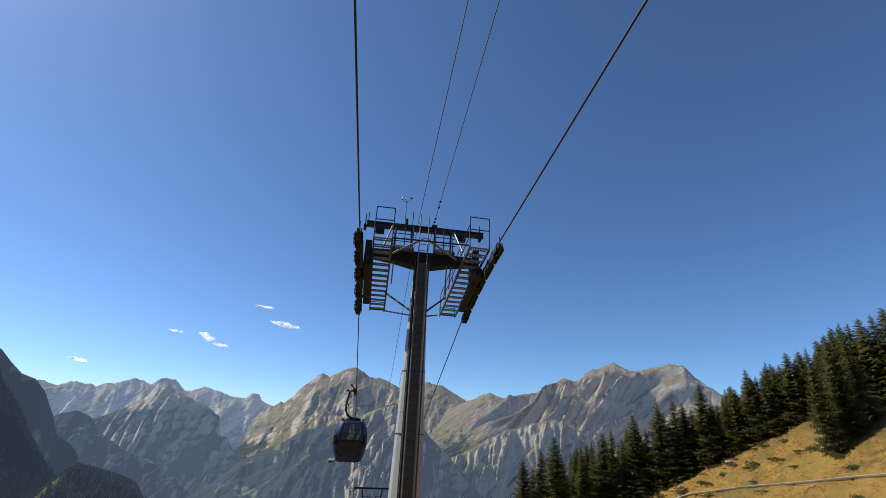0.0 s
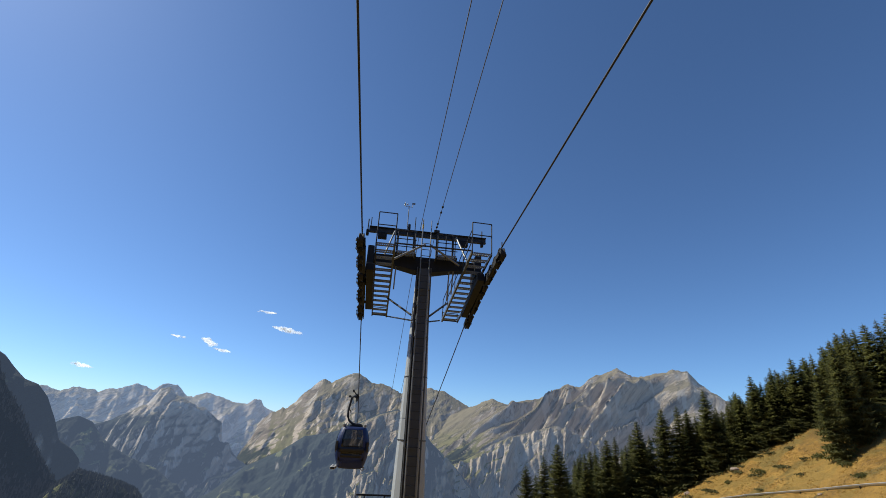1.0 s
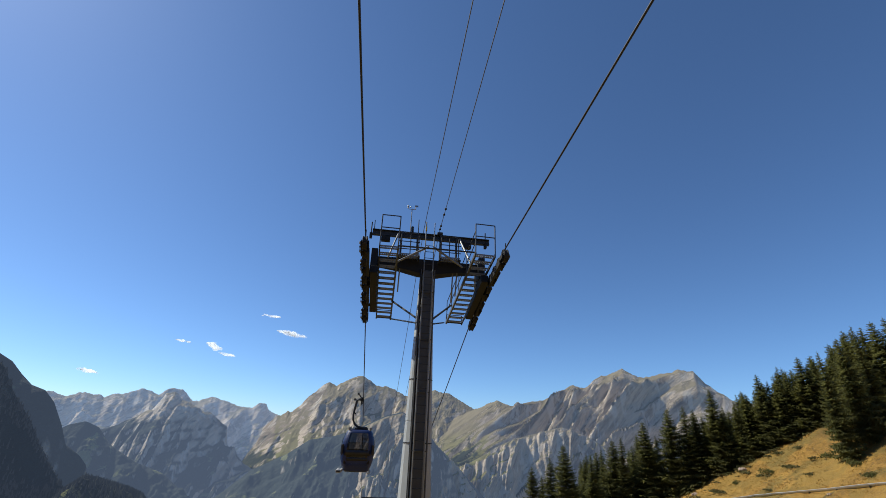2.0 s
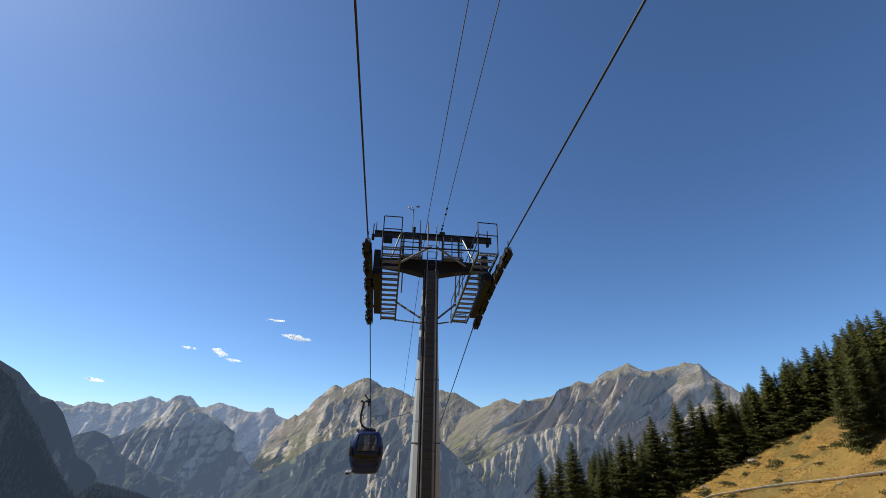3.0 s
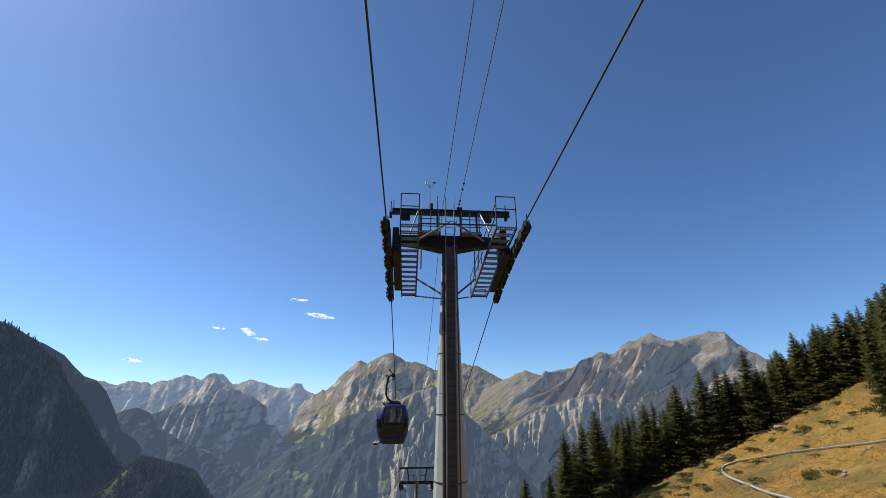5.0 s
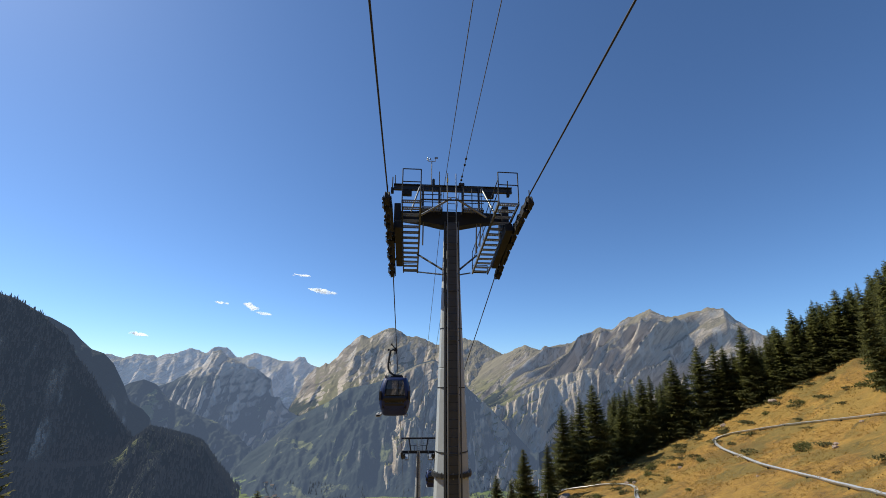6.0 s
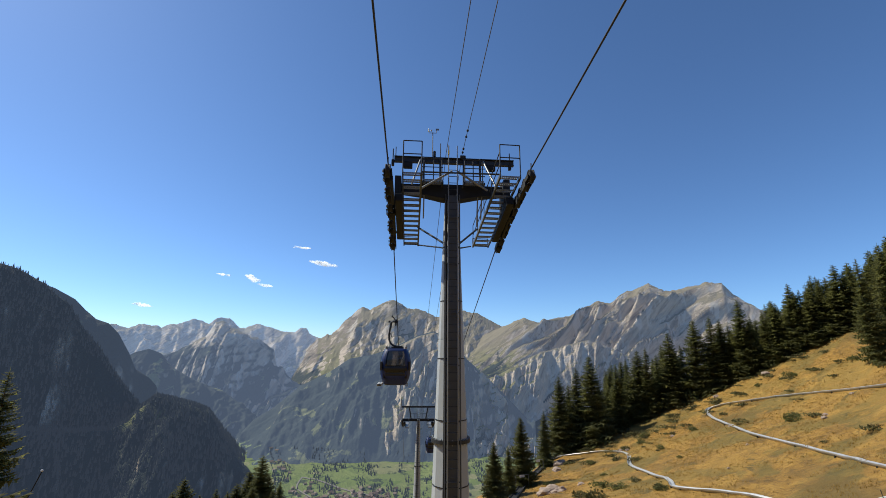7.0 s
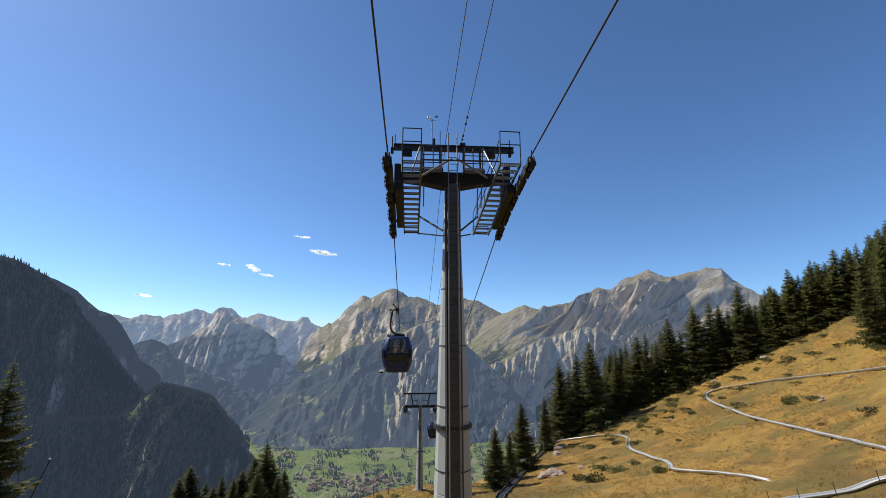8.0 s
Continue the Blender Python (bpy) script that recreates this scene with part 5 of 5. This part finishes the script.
STRAW = plain("dry_straw", (0.40, 0.26, 0.075), 0.9, 0.0, 0.5, 0.08)
let_through(STRAW.node_tree, STRAW.node_tree.nodes["Principled BSDF"], (0.45, 0.29, 0.08), 0.55)
tussocks(42000, 9, STRAW)

# stock fence on the brow beside the lower tower
fence = thing("stock_fence", "weathered timber post and wire stock fence on grass", "fence")
posts = [(-13 + 2.4 * i, 76.5 - 0.25 * i) for i in range(7)]
for x, y in posts:
    bm = new_bm()
    tube(bm, [(x, y, gz(x, y) - 0.4), (x + 0.03, y, gz(x, y) + 1.25)], 0.075, 7)
    part("post", bm, TIMBER, fence)
for h in (0.55, 1.05):
    bm = new_bm()
    tube(bm, [(x, y - 0.07, gz(x, y) + h) for x, y in posts], 0.015, 5)
    part("wire", bm, WIRE, fence)

# leaning lamp pole below on the left
lamp = thing("lamp_post", "thin dark leaning pole with small white lamp head", "lamp post", at=pose(-33.2, 44.0, gz(-33.2, 44.0)))
top = -0.247 * 44 - gz(-33.2, 44.0)
bar(lamp, "pole", (0.5 - 0.34 * (top + 1), 0, -1.0), (0.5, 0, top), 0.045, DARKSTEEL)
bm = new_bm()
lathe(bm, [(0.04, 0), (0.10, 0.04), (0.10, 0.14), (0.04, 0.2)], 12, m=Matrix.Translation((0.5, 0, top)))
part("lamp_head", bm, SIGN, lamp)


# ---- far woods, village and road ----
def far_point(b, r):
    z = far_z(np.array([float(b)]), np.array([float(r)]))[0]
    return Vector((r * math.sin(radians(b)), r * math.cos(radians(b)), float(z)))


def far_wood(name, label, b, r, size, seed, mat):
    rng = np.random.default_rng(seed)
    n = len(b)
    z = far_z(b, r)
    x, y = r * np.sin(np.radians(b)), r * np.cos(np.radians(b))
    h = rng.uniform(*size, n)
    V, F = [], []
    k, base = 6, 0
    for lo, hi, w in ((0.0, 0.62, 0.24), (0.3, 1.0, 0.16)):
        ang = rng.uniform(0, 1, n)[:, None] + np.arange(k)[None] * 2 * math.pi / k
        rad = (h * w)[:, None] * rng.uniform(0.65, 1.25, (n, k))
        ring = np.stack([x[:, None] + rad * np.cos(ang), y[:, None] + rad * np.sin(ang), np.repeat((z + h * lo - 1)[:, None], k, 1)], -1)
        tip = np.stack([x + rng.normal(0, 0.3, n), y, z + h * hi], -1)[:, None]
        V.append(np.concatenate([ring, tip], 1).reshape(-1, 3))
        i = base + np.arange(n)[:, None] * (k + 1)
        a = i + np.arange(k)[None]
        c = i + (np.arange(k)[None] + 1) % k
        F.append(np.stack([a, c, np.repeat(i + k, k, 1)], -1).reshape(-1, 3))
        base += n * (k + 1)
    me = bpy.data.meshes.new(name)
    me.from_pydata(np.concatenate(V).tolist(), [], np.concatenate(F).tolist())
    me.materials.append(mat)
    return tagged(new(name, me), label, "forest", kind="stuff")


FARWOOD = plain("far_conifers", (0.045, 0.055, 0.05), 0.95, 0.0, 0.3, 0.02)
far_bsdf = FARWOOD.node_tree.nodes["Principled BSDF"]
# even blue emission stands in for the air haze over these conifers
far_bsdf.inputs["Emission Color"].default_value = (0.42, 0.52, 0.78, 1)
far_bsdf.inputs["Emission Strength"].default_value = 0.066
rng = np.random.default_rng(21)
b = rng.uniform(-50, -19, 15000)
r = rng.uniform(780, 1300, 15000)
ok = fbm(b / 2.2, r / 60, 3, 7) + rng.uniform(-0.15, 0.15, 15000) > 0.36
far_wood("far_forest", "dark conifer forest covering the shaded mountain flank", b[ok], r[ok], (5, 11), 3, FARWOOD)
b = rng.uniform(-24, 14, 9000)
r = rng.uniform(1250, 2300, 9000)
ok = (fbm(b * 0.9, r / 90, 4, 17) > 0.57) & (far_z(b, r) < -440)
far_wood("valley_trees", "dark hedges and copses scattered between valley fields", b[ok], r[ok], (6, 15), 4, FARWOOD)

WALL = plain("pale_house_wall", (0.62, 0.56, 0.48), 0.9, 0.0, 0.25, 0.3)
ROOF = plain("grey_brown_roof", (0.20, 0.16, 0.14), 0.85, 0.0, 0.3, 0.5)
PANE = plain("dark_window_pane", (0.03, 0.035, 0.045), 0.2, 0.0, 0.2, 1.0)


def chalet():
    t = thing("house", "small pale alpine house with a brown pitched roof", "house", "village houses")
    bm = new_bm()
    v = [bm.verts.new(p) for p in ((-5, -6, -3), (5, -6, -3), (5, 6, -3), (-5, 6, -3), (-5, -6, 5.5), (5, -6, 5.5), (5, 6, 5.5), (-5, 6, 5.5), (0, -6, 8.6), (0, 6, 8.6))]
    for f in ((0, 1, 5, 8, 4), (2, 3, 7, 9, 6), (1, 2, 6, 5), (3, 0, 4, 7), (0, 3, 2, 1), (4, 8, 9, 7), (5, 6, 9, 8)):
        bm.faces.new([v[i] for i in f])
    part("wall", bm, WALL, t)
    for s in (-1, 1):
        bm = new_bm()
        sl = math.atan2(3.1, 5)
        box(bm, (0 if s > 0 else -6.9, -7, 0), (6.9 if s > 0 else 0, 7, 0.3), m=Matrix.Translation((0, 0, 8.65)) @ Matrix.Rotation(s * sl, 4, "Y"))
        part("roof", bm, ROOF, t)
    for x in (-2.5, 2.5):
        for z in (0.6, 3.4):
            bm = new_bm()
            box(bm, (x - 0.7, -6.08, z), (x + 0.7, -5.95, z + 1.3))
            part("window", bm, PANE, t)
    return t


first = None
rng = np.random.default_rng(31)
for i in range(150):
    if i < 95:
        bb, r_ = rng.normal(-6.0, 2.6), rng.normal(1560, 70)
    elif i < 125:
        bb, r_ = rng.normal(-13.5, 1.6), rng.normal(1640, 90)
    else:
        bb, r_ = rng.normal(-16.5, 1.5), rng.normal(2050, 90)
    p = far_point(bb, r_)
    if p.z > -440:
        continue
    m = Matrix.Translation(p) @ pose(0, 0, 0, 0, 0, rng.uniform(0, 360)) @ Matrix.Diagonal((*(Vector((1, 1, 1)) * rng.uniform(0.8, 1.3)), 1))
    if first is None:
        first = chalet()
        first.matrix_basis = m
    else:
        copy_thing(first, m)

ROADM = plain("pale_road_gravel", (0.22, 0.21, 0.19), 0.9, 0.0, 0.15, 0.1)
for pts, w in (([(-12.5, 1900), (-9, 1760), (-6.5, 1660), (-4, 1600), (-1, 1560), (3, 1540)], 4), ([(-12.5, 1900), (-13, 1760), (-11.5, 1640), (-10.5, 1560)], 2.5)):
    path = []
    P = [Vector((*q, 0)) for q in pts]
    for i in range(len(P) - 1):
        a, b, c, d = P[max(i - 1, 0)], P[i], P[i + 1], P[min(i + 2, len(P) - 1)]
        for j in range(12):
            t = j / 12
            q = 0.5 * ((2 * b) + (c - a) * t + (2 * a - 5 * b + 4 * c - d) * t * t + (3 * b - a - 3 * c + d) * t**3)
            path.append(far_point(q.x, q.y) + Vector((0, 0, 1.2)))
    ob = part("road", sweep(new_bm(), path, [(-w, 0), (-w, 1.2), (w, 1.2), (w, 0)]), ROADM)
    tagged(ob, "pale road crossing the green valley floor", "road", kind="structure")


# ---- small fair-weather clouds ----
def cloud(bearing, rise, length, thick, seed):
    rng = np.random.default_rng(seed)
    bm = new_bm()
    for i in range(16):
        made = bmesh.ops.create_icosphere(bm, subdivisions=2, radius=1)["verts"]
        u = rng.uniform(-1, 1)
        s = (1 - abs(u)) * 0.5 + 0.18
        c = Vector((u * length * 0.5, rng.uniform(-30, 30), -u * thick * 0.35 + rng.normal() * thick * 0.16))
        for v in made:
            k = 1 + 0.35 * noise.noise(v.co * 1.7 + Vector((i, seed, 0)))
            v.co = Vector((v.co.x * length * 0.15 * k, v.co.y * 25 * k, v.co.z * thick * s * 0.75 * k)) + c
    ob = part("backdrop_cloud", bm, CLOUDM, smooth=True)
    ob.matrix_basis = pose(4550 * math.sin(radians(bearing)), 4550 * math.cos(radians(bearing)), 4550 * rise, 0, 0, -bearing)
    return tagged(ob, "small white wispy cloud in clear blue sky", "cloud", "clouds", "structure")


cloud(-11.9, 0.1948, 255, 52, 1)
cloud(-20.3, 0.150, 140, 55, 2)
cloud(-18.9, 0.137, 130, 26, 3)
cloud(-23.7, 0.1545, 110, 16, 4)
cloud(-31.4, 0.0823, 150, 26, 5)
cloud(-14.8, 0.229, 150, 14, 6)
